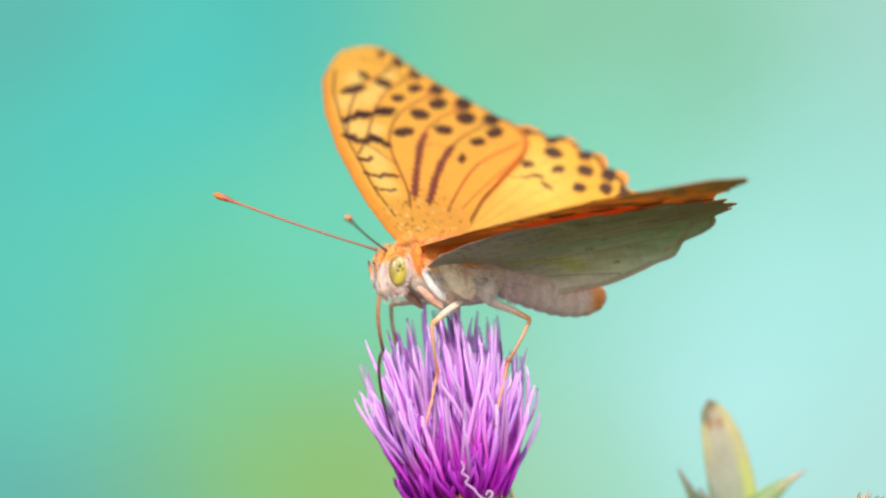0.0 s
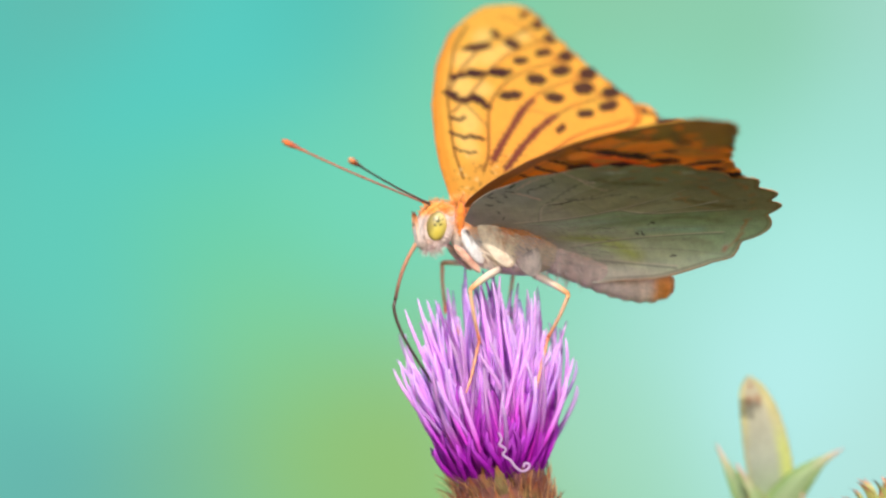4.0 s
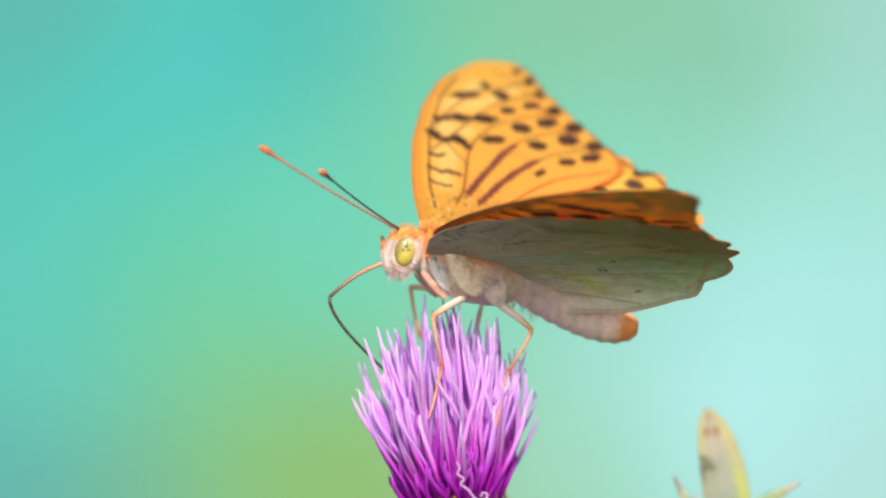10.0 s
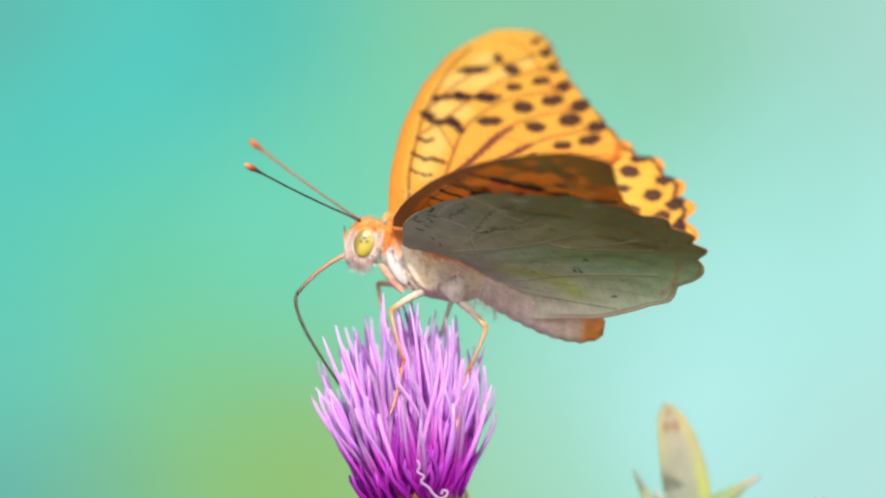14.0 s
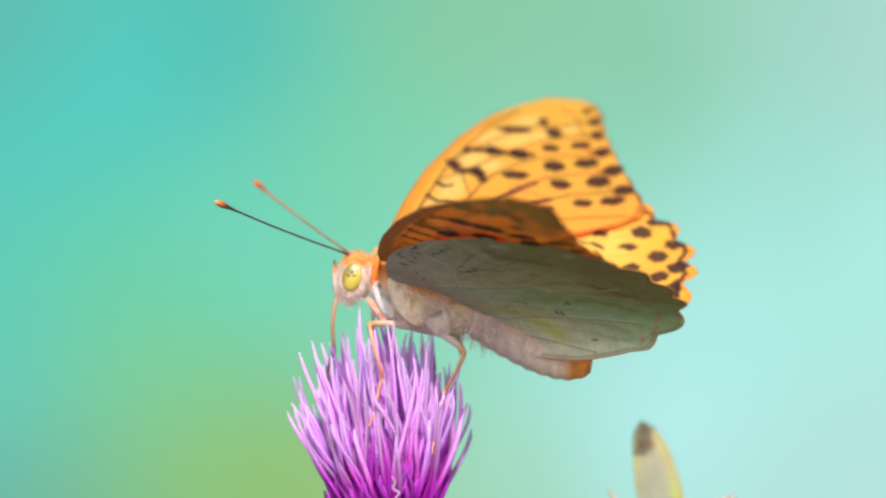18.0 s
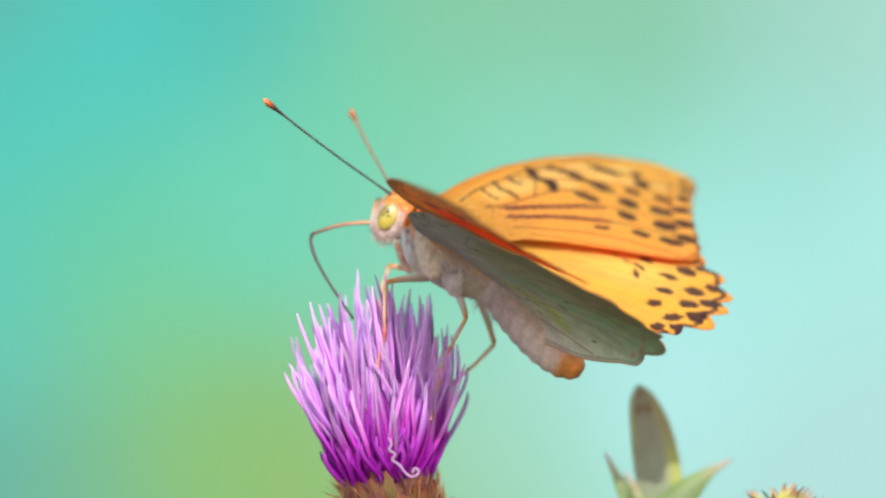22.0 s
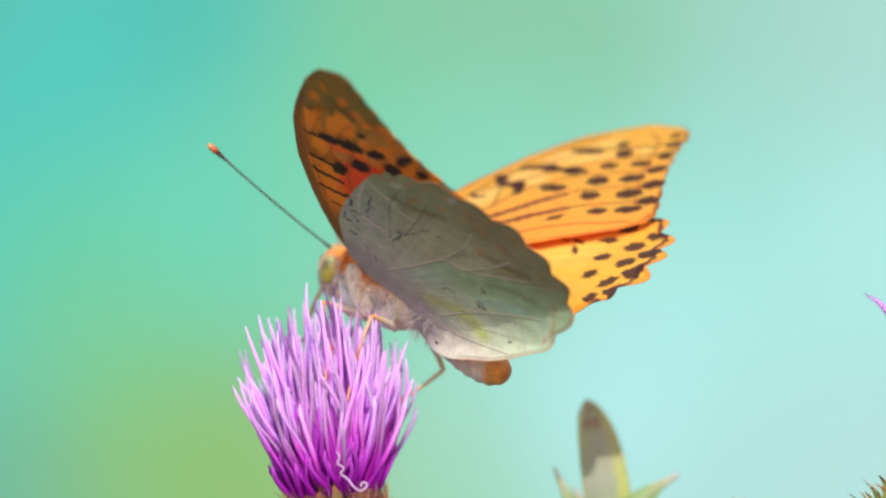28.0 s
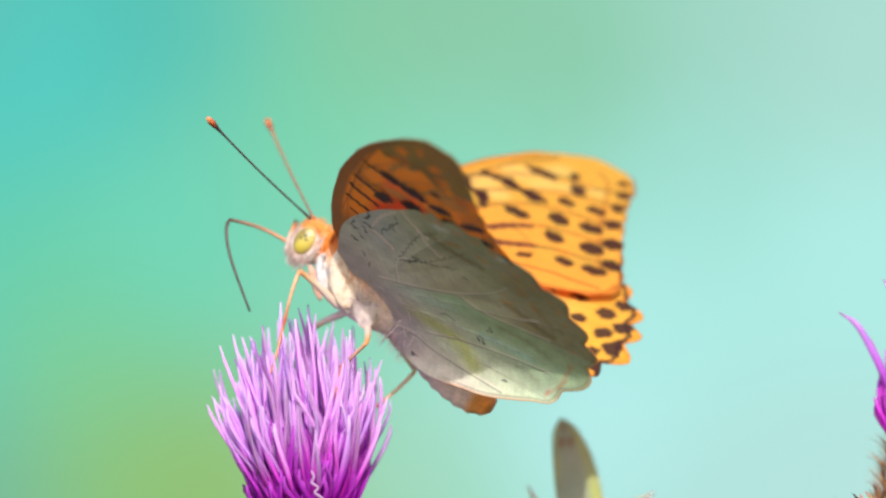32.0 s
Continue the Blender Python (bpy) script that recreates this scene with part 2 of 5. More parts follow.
def fore_upper(u, v):
    """Yellow-orange upper side of a forewing, with dark spots, bars and veins."""
    front, rear = fore_front(u) - v, v - fore_rear(u)
    c = np.tile(lin(250, 188, 70), u.shape + (1,))
    c = over(c, lin(248, 176, 66), .4 * np.clip((16 - u + .5 * (v + 2)) / 9, 0, 1) * np.clip((3.5 - v) / 2, 0, 1))
    pale = np.maximum.reduce([spot(u, v, 28.4, .2, 2.4, 1.5, -45, 1.2), spot(u, v, 29.2, -2.9, 2.6, 1.2, -45, 1.2), spot(u, v, 33.2, -3.0, 1.8, 1.0, -40, 1.2), spot(u, v, 31.0, -5.2, 2.0, .9, -45, 1.0),
                              spot(u, v, 22.8, 2.2, 2.2, 1.7, -20, 1.2), spot(u, v, 22.6, -.2, 1.6, 1.2, -30, 1.0), spot(u, v, 16.4, 3.2, 3.0, 1.5, -5, 1.2), spot(u, v, 11.8, 4.2, 2.6, 1.2, 0, 1.2), spot(u, v, 33.6, -8.2, 1.2, .8, -50, .8)])
    c = over(c, lin(252, 216, 118), .85 * pale)
    c = over(c, lin(244, 160, 48), .85 * np.clip((1.9 - .02 * u - front) / .7, 0, 1))
    c = over(c, lin(214, 116, 40), .6 * np.clip((.45 - front) / .3, 0, 1))
    c = over(c, lin(240, 146, 38), .8 * np.clip((1.0 - rear) / .7, 0, 1) * (u > 17))
    c = over(c, lin(132, 70, 36), .75 * np.clip((.72 - rear) / .2, 0, 1) * np.clip((u - 18) / 3, 0, 1))
    c = over(c, lin(226, 160, 62), .6 * spot(u, v, 3, 2, 6, 6, 0, 4.0))
    for k, line in enumerate(FORE_VEINS):
        c = over(c, lin(126, 72, 30) if k in (0, 1, 2, 6) else lin(172, 84, 34), .85 * stroke(u, v, line, .34))
    c = over(c, lin(112, 84, 46), .75 * stroke(u, v, [(22, 3.9), (19.5, 2.6), (16.3, 1.2), (15.0, .8)], .26))
    c = over(c, lin(196, 98, 34), .75 * stroke(u, v, [(20.0, -18.6), (17.5, -18.2), (14.8, -15.8), (10.9, -10.9)], .4, .4))
    c = over(c, lin(190, 96, 34), .6 * stroke(u, v, [(15.1, -16.2), (11.8, -11.2), (8.6, -6.6), (6.0, -3.1)], .3))
    c = over(c, lin(190, 100, 34), .65 * stroke(u, v, [(37.8, -6.4), (36.2, -8.4), (33.4, -9.7), (30.1, -10.9), (25.5, -13.0), (21.4, -15.4)], .42, .3))
    dark, brown, sex = np.array(lin(66, 26, 26)), np.array(lin(108, 42, 28)), np.array(lin(120, 52, 46))
    p, q = ragged(u, v)
    rng = np.random.RandomState(9)
    for k in range(90):
        cu, cv = 2 + 9 * rng.rand() ** 1.3, rng.uniform(-2.5, 7.5)
        c = over(c, lin(150, 92, 40) if k % 3 else lin(252, 222, 150), .7 * spot(p, q, cu, cv, rng.uniform(.1, .32), rng.uniform(.08, .16), rng.uniform(-60, 20), .1))
    for line in ([(9.2, 1.7), (13.7, -1.1), (18.1, -3.9), (20.6, -5.9)], [(7.8, .4), (12.2, -2.9), (15.6, -5.8), (17.8, -8.1)]):
        c = over(c, sex, .9 * stroke(p, q, line, .9, .3))
    c = over(c, sex, .7 * stroke(u, v, [(18.0, -3.4), (18.6, -5.6), (18.0, -7.2)], .2))
    for cu, cv, ru, rv, turn in FORE_MARKS:
        c = over(c, brown if cu > 37 else dark, .95 * spot(p, q, cu, cv, ru * 1.22, rv * 1.26, turn))
    bars = [([(24.6, 2.9), (25.3, 1.2), (25.7, -.1), (25.8, -1.6), (25.9, -3.2), (26.3, -4.6)], 1.0), ([(21.4, 4.3), (20.2, 2.9), (20.6, .9), (19.2, .0)], 1.2), ([(17.0, 5.0), (16.4, 4.3), (16.9, 3.4)], .66),
            ([(14.0, 5.6), (13.1, 4.4), (13.4, 3.3), (13.0, 2.1)], .68), ([(11.1, 6.0), (10.5, 4.9), (10.4, 3.6)], .5)]
    for line, w in bars:
        c = over(c, dark, .93 * stroke(p, q, line, w, .2))
    return over(c, dark, .95 * np.maximum.reduce([spot(p, q, 25.6, 0, 1.0, 1.15), spot(p, q, 26.0, -3.3, 1.05, 1.3), spot(p, q, 24.8, 2.6, .9, .45, -40), spot(p, q, 20.5, .8, 1.05, .8), spot(p, q, 21.2, 3.7, .9, .5, -50)]))


def fore_under(u, v):
    """Underside of a forewing: brick-red disc, orange between crisp black spots, olive-brown tip and front edge."""
    front, rear = fore_front(u) - v, v - fore_rear(u)
    p, q = ragged(u, v)
    c = np.tile(lin(255, 150, 40), u.shape + (1,))
    c = over(c, lin(255, 82, 40), .95 * np.clip((24.0 - u + .28 * (v + 6)) / 2.5, 0, 1) * np.clip((1.5 - v) / 2 + np.clip((18.5 - u) / 2, 0, 1), 0, 1))
    c = over(c, lin(200, 142, 70), .8 * np.maximum.reduce([spot(u, v, 22.0, -1.0, 1.6, 1.0, -60, .7), spot(u, v, 29.0, -8.6, 2.6, 1.5, -55, 1.0), spot(u, v, 23.0, -5.6, .9, .7, -60, .6)]))
    c = over(c, lin(150, 104, 66), .85 * np.clip((10.5 - u) / 4, 0, 1))
    # olive tip, running in along the veins, with orange blotches
    olive = np.array(lin(142, 122, 70))
    c = over(c, olive, .95 * np.clip((u - 30.6 + .12 * (v + 3) + .7 * np.sin(v * 1.9 + 1)) / .9, 0, 1))
    c = over(c, olive, .75 * np.maximum.reduce([stroke(p, q, [(26.8, -.2), (28.6, -1.0), (31, -2.4)], .5, .5), stroke(p, q, [(26.2, -4.6), (28.2, -5.8), (31.5, -7.8)], .5, .5), stroke(p, q, [(29.6, -7.6), (31.5, -10.6)], .8, .7)]))
    warm = np.maximum.reduce([spot(p, q, 33.5, -1.9, 1.0, .7, -30, .6), spot(p, q, 31.4, -2.5, .8, .5, -40, .5), spot(p, q, 34.4, -6.4, 1.1, .6, -40, .7), spot(p, q, 32.6, -7.3, 1.3, .6, -50, .6), spot(p, q, 31.0, -10.2, 1.4, .7, -50, .7), spot(p, q, 36.2, -4.4, .7, .5, 0, .6)])
    c = over(c, lin(255, 140, 46), .85 * warm)
    c = over(c, lin(160, 116, 78), .5 * np.clip((u - 35.5) / 3, 0, 1))
    c = over(c, lin(142, 100, 64), .92 * np.clip((1.75 - front) / .5, 0, 1))
    c = over(c, lin(176, 126, 74), .8 * np.clip((1.1 - rear) / .7, 0, 1) * (u > 17))
    c = over(c, lin(120, 84, 56), .7 * stroke(u, v, [(9, 6.9), (15, 5.6), (20, 4.5), (25.2, 3.2), (31, 1.2), (35, -1.4)], .16, .2))
    for line in FORE_VEINS:
        c = over(c, lin(150, 110, 60), .4 * stroke(u, v, line, .2, .2))
    dark = np.array(lin(18, 14, 26))
    for cu, cv, ru, rv, turn in [(24.9, -.2, 1.35, .62, -84), (24.9, -3.3, 1.55, .78, -88), (25.0, -6.9, 1.35, .62, -62), (25.8, -11.3, 1.9, .5, -48), (24.2, -13.2, .9, .5, -50), (19.0, .9, 1.3, .72, -40), (21.1, -3.0, 1.3, .8, -52), (28.3, -6.4, .6, .3, -55),
                                 (22.9, -8.4, 1.3, .8, -50), (20.6, -13.4, 1.6, .8, -50), (18.2, -9.6, 1.3, .9, -40), (22.8, -15.6, 1.2, .7, -50)]:
        c = over(c, dark, .97 * spot(p, q, cu, cv, ru * 1.25, rv * 1.38, turn, .18))
    for line, w in (([(24.9, 3.4), (24.8, 2.4), (24.6, 1.5)], .4), ([(20.1, 4.6), (19.7, 3.3), (19.2, 2.2)], .7), ([(17.3, 5.4), (16.6, 4.2), (16.2, 3.2), (15.9, 2.0)], .75), ([(13.8, 6.0), (13.2, 4.6), (12.9, 3.4), (13.1, 2.4)], .65), ([(10.6, 5.8), (10.0, 4.4), (10.3, 3.0)], .26)):
        c = over(c, dark, .95 * stroke(p, q, line, w, .14))
    return c


HIND_VEINS = [[(6.2, 1.7), (13.4, -1.6), (18.4, -4.2), (24.2, -7.6)], [(6.2, 1.6), (12.9, -3.8), (17.9, -8.7), (23.2, -15.2)], [(4.6, 1.0), (9.2, -5.6), (13.7, -11.7), (20.6, -19.8)], [(4.0, .6), (9.0, -8), (12.6, -14.8), (16.6, -22.4)],
              [(3.6, .2), (7.4, -8.4), (10.2, -15.4), (12.6, -23.6)], [(2.4, 0), (4.6, -8), (6.8, -16), (8.4, -23.6)], [(1, -.6), (1.2, -8), (2.6, -16), (3.4, -22.8)], [(13.4, -1.6), (14.4, -3.4), (12.9, -3.8)], [(9.2, -5.6), (10.4, -4.6), (11.6, -2.6)]]
# border of the hindwing, from its front corner round the scalloped margin to the folded inner edge
HIND_EDGE = [(4.0, 8.8), (9.0, 8.6), (12.6, 7.0), (16.4, 4.1), (19.4, 1.4), (21.5, -.7), (23.2, -3.6), (24.3, -7.3), (24.5, -12), (23.6, -15), (22.4, -17.4), (20.8, -19.6), (18.8, -21.4), (16.4, -22.8), (13.6, -23.6), (10.4, -23.8), (6.4, -23.8),
             (2.6, -23.3), (-1.0, -21.2), (-4.4, -18.4), (-6.2, -14.6), (-6.6, -10), (-6.2, -6), (-4.6, -2), (-2.4, 1.6), (.6, 5.6)]
LEFT_REAR = [(22.5, -17.8), (21.2, -20.2), (19.5, -22.1), (17.0, -24.0), (14.0, -25.1), (11.0, -25.5), (8.0, -24.9), (5.2, -23.4), (2.6, -21.2), (.2, -17.8), (-1.9, -14.2), (-3.4, -10.2), (-4.5, -6.0), (-4.2, -2.0), (-2.4, 1.6), (.6, 5.6)]
HIND_MIDDLE = np.array([8.0, -8.0])


def hind_border(side):
    """Angles and radii of the hindwing's border about its middle, with the teeth of the margin."""
    e = HIND_EDGE if side < 0 else HIND_EDGE[:10] + LEFT_REAR
    line = smooth_line(np.array(e + e[:1]), 1200)[:-1]
    d = line - HIND_MIDDLE
    ang, rad = np.arctan2(d[:, 1], d[:, 0]), np.hypot(d[:, 0], d[:, 1])
    order = np.argsort(ang)
    ang, rad = ang[order], rad[order]
    deg = np.degrees(ang)
    phase = np.interp(deg, [-120, -109, -88, -72.5, -59, -44, -28, -10, 6, 17, 27], [-1.5, -1, 0, 1, 2, 3, 4, 5, 6, 7, 8])
    high = np.interp(deg, [-118, -108, -30, -18, 20, 30], [0, .75, .75, .45, .4, 0]) * (1.0 if side < 0 else .8)
    if side < 0:
        rad = rad + np.interp(deg, [-175, -150, -128, -112, -98, -90, -60, -45, -30, -12], [0, -1.6, -2.2, -2.0, -.8, .2, -.2, -.6, -.7, 0])
    rad = rad + high * (np.abs(np.cos(phase * np.pi)) ** 1.3 * 2 - 1.15)
    return ang, rad


def hind_edge_distance(u, v, side):
    ang, rad = hind_border(side)
    return np.interp(np.arctan2(v - HIND_MIDDLE[1], u - HIND_MIDDLE[0]), ang, rad, period=2 * np.pi) - np.hypot(u - HIND_MIDDLE[0], v - HIND_MIDDLE[1])


def hind_upper(u, v, side):
    """Upper side of a hindwing: yellow with dark rows of spots and a dark scalloped border."""
    edge, outer = hind_edge_distance(u, v, side), np.clip((-9 - v) / 3, 0, 1)
    if side > 0:
        v = np.where(v < -15, -15 + (v + 15) / 1.12, v)
    c = np.tile(lin(248, 178, 60), u.shape + (1,))
    c = over(c, lin(250, 200, 92), .8 * spot(u, v, 13, -11, 6, 5, -40, 4.0))
    c = over(c, lin(222, 170, 78), .6 * spot(u, v, 6, -2, 8, 7, 0, 5.0))
    for line in HIND_VEINS[:7]:
        c = over(c, lin(196, 132, 44), .5 * stroke(u, v, line, .18))
    # part under the forewing darkened to stop light bouncing back through that wing
    c = over(c, lin(120, 70, 34), .8 * np.clip((v - np.interp(u, [8, 12.9, 16.9, 20.9, 23, 25], [-.5, -5.4, -11.2, -15.4, -17, -18]) - 4.6) / 1.5, 0, 1))
    c = over(c, lin(246, 156, 44), .9 * np.clip((1.25 - edge) / .5, 0, 1) * outer)
    c = over(c, lin(214, 112, 44), .5 * np.clip((.3 - edge) / .2, 0, 1) * outer)
    dark = np.array(lin(58, 26, 26))
    p, q = ragged(u, v)
    for cu, cv, ru, rv, turn in [(15.6, -11.9, .85, .62, -60), (17.6, -16.3, 1.15, 1.0, -60), (14.5, -15.5, 1.05, .5, -70), (14.2, -19.2, 1.15, .9, -50), (11.0, -16.8, .95, .72, -50), (10.6, -20.2, 1.2, .75, -40), (6.6, -20.2, 1.3, .6, -25),
                                 (3.0, -20.0, 1.0, .6, -10), (7.4, -17.2, .9, .55, -30), (13.2, -12.2, .75, .3, -100), (11.6, -12.6, .75, .34, -150), (19.6, -12.6, .9, .7, -80), (21.0, -9.4, .8, .6, -80)]:
        c = over(c, dark, .94 * spot(p, q, cu, cv, ru * 1.12, rv * 1.18, turn))
    c = over(c, dark, .9 * stroke(p, q, [(13.4, -8.6), (13.1, -10.4), (13.5, -11.8)], .34))
    for cu, cv, turn in [(20.4, -17.7, -55), (17.2, -20.7, -50), (13.2, -22.0, -25), (9.2, -22.3, -8), (5.0, -22.2, 4), (1.6, -21.6, 20), (21.9, -14.2, -75), (22.8, -10.4, -85)]:
        c = over(c, dark, .95 * np.maximum(spot(p, q, cu, cv, 1.6, .78, turn), spot(p, q, cu - .35, cv + .55, .85, .85, turn)))
    return over(c, dark, .88 * stroke(p, q, [(22.4, -13), (21.5, -16.4), (20.3, -18.9), (18.1, -20.3), (16.6, -21.9), (14.2, -21.7), (12.5, -22.9), (10.3, -22.5), (8.2, -23.0), (5.6, -22.4), (2.4, -22.4)], .6))


def hind_under(u, v, side):
    """Underside of a hindwing: grey-olive outside a long pale vein, pale green inside it, cream at the fold where its
    sunlit strip is painted in; clouds, flecks and fine veins.
    """
    edge, outer = hind_edge_distance(u, v, side), np.clip((-8 - v) / 3, 0, 1)
    p, q = ragged(u, v)
    inside = np.clip((np.interp(v, [-25, -16.2, -12.5, -9.2, -7.2, -4, -.1, 3, 6], [12.2, 11.4, 10.4, 10.2, 10.4, 8.6, 6, 4.1, 2.4]) - u) / .9 + .2, 0, 1)
    c = np.tile(lin(204, 202, 168), u.shape + (1,))
    c = over(c, lin(200, 200, 196), .85 * spot(u, v, 11, 5.5, 7, 4.5, -30, 4.0))
    c = over(c, lin(172, 170, 126), .8 * np.clip((u - 14.5) / 4, 0, 1) * np.clip((1 - v) / 4, 0, 1))
    c = over(c, lin(164, 148, 112), .7 * np.clip((-12.5 - v + .3 * (u - 14)) / 4, 0, 1))
    # green of the inner half, lightened for light passing through the wing
    c = over(c, lin(200, 224, 188), inside)
    c = over(c, lin(174, 200, 154), .7 * inside * np.clip((u - 5.5) / 3, 0, 1) * np.clip((-3 - v) / 4, 0, 1))
    c = over(c, lin(176, 180, 146), .7 * inside * np.clip((-16.5 - v) / 4, 0, 1) * np.clip((u - 8) / 3, 0, 1))
    # cream towards the fold: brightness of the sunlit strip put into the colour
    c = over(c, lin(228, 228, 204), .6 * np.clip((7.5 - u + .25 * (v + 12)) / 5, 0, 1))
    # yellow-green patch: glow of light through the wing, painted on
    c = over(c, lin(212, 224, 112), .75 * stroke(u, v, [(2.0, -1.8), (2.7, -5.4), (2.2, -8.6), (.8, -11.6)], 1.7, 1.6))
    c = over(c, lin(186, 226, 214), .65 * stroke(u, v, [(5.6, -11.4), (6.2, -14.4), (6.7, -17.8)], 1.0, 1.2))
    c = over(c, lin(186, 214, 196), .5 * stroke(u, v, [(4.6, .6), (6.4, -3.6), (7.6, -7.4)], 1.6, 1.4))
    # palest at the fold itself, again its sunlit look in the pigment
    c = over(c, lin(238, 226, 214), .85 * np.clip((.9 - u) / 3.2, 0, 1))
    c = over(c, lin(182, 168, 174), .75 * np.clip((6.5 - u + .45 * v) / 5, 0, 1) * np.clip((v + 6) / 4, 0, 1))
    c = over(c, lin(216, 214, 204), .3 * spot(u, v, 7, 0, 3.5, 2.2, -50, 2.0))
    mottle = np.sin(p * 1.9 + q * .8) * np.sin(q * 1.4 - p * .6) + .6 * np.sin(p * 4.3 - q * 2.1) * np.sin(q * 3.7 + p * 1.1) + .5 * np.sin(p * 7.9 + q * 5.3) * np.sin(q * 8.3 - p * 6.1)
    c = c * (.96 + .075 * mottle)[..., None]
    # brown clouds and the dull streaks between the veins
    for line, w, much in (([(19.2, -3.6), (18.6, -5.8), (18.3, -8.1), (18.7, -10.2)], 1.0, .8), ([(14.2, -13.6), (13.8, -16.6), (13.2, -18.4), (13.0, -20.0)], 1.1, .8), ([(16.4, -17.6), (15.0, -20.0)], 1.0, .5), ([(9.0, -13.4), (9.2, -17.0), (8.6, -20.0)], .9, .45),
                          ([(3.6, -12.6), (4.6, -16.4), (4.8, -19.4)], .7, .4), ([(12.2, -9.6), (13.2, -12.4)], 1.2, .4)):
        c = over(c, lin(116, 88, 42), much * stroke(p, q, line, w * .6, 1.0))
    c = over(c, lin(214, 168, 120), .7 * np.maximum.reduce([stroke(p, q, [(16.4, -13.0), (13.2, -15.2), (12.2, -17.8)], .22, .3), stroke(p, q, [(20.3, -13.0), (19.6, -16.2)], .35, .4), spot(p, q, 14.6, -13.8, 1.0, .3, -60, .4)]))
    c = over(c, lin(224, 226, 216), .7 * np.maximum.reduce([spot(p, q, 21.8, -4.6, 1.4, .4, -60, .4), spot(p, q, 22.6, -12.6, .8, .4, -70, .4), spot(p, q, 4.4, -21.4, .7, .35, 0, .4)]))
    c = over(c, lin(212, 146, 100), .7 * np.clip(.55 + 1.1 * np.sin(v * 2.6 + u * .7) * np.sin(u * 1.3), 0, 1) * stroke(p, q, [(21.4, -1.6), (22.6, -4.6), (23.1, -8.6), (22.6, -11.2), (21.4, -14.4), (20.4, -18.0), (18.1, -20.8), (14.4, -22.1), (11.2, -22.7), (7.4, -22.6), (4, -21.4)], .62, .4))
    c = over(c, lin(206, 128, 72), .7 * np.clip(.4 + 1.2 * np.sin(v * 1.7) * np.sin(u * 1.9 + 1), 0, 1) * stroke(p, q, [(19.6, -4.8), (20.4, -8.2), (19.6, -12.4), (17.6, -16.2), (13.6, -19.2)], .55, .5))
    c = over(c, lin(110, 78, 44), .55 * np.clip((.75 - edge) / .3, 0, 1) * np.clip((edge - .3) / .2, 0, 1) * outer)
    c = over(c, lin(206, 138, 92), .7 * np.clip((.4 - edge) / .3, 0, 1) * outer)
    for line in HIND_VEINS:
        # shadow beside each vein, painted as a shifted darker line
        c = over(c, lin(126, 124, 104), .35 * stroke(u - .18, v + .05, line, .12, .2))
        c = over(c, lin(220, 216, 200), .32 * stroke(u, v, line, .12, .14))
    # the cell near the front root: pale pinkish bars and the dark veins about them
    for line in ([(20.7, -4.4), (17.0, -1.8), (13.2, -.4), (10.3, .5)], [(9.5, 1.0), (13.0, -3.0), (16.5, -5.8), (19.3, -7.9)], [(12.3, -1.4), (13.0, -3.4), (14.2, -5.3), (15.7, -7.5)]):
        c = over(c, lin(66, 64, 50), .7 * stroke(p, q, line, .17, .16))
    for line, w in (([(19.8, .6), (18.8, -.4), (17.9, -2.2), (18.2, -3.2)], .34), ([(11.9, 4.8), (11.7, 2.8), (11.1, 1.4)], .34), ([(17.4, -2.3), (16.8, -3.7), (16.0, -5.0)], .3), ([(19.2, 1.4), (15.5, 3.6), (11.9, 4.9)], .22)):
        c = over(c, lin(250, 226, 214), .95 * stroke(p, q, line, w, .16))
    for line, w in (([(4.1, 3.0), (6.0, -.1), (8.6, -4.0), (10.5, -7.2), (10.3, -9.2), (10.5, -12.5), (11.3, -16.2), (11.9, -19.6)], .28), ([(10.5, -7.2), (14.2, -11.4), (17.4, -13.6)], .2), ([(10.3, -10.5), (12.2, -14.4), (14.6, -18.0)], .2), ([(5.6, .4), (9.8, .7), (13.0, -2.6)], .2),
                    ([(.6, -4.4), (3.4, -10.2), (5.2, -15.2), (6.8, -20.6)], .18), ([(-2.5, .4), (-1.1, -2.7), (-.9, -6.5), (-.2, -11.3), (.7, -16.7)], .16)):
        # painted shadow along one side of the pale vein
        c = over(c, lin(70, 70, 54), .6 * stroke(u + .26, v - .06, line, .16, .2))
        c = over(c, lin(240, 230, 214), .85 * stroke(u, v, line, w, .16))
    rng = np.random.RandomState(5)
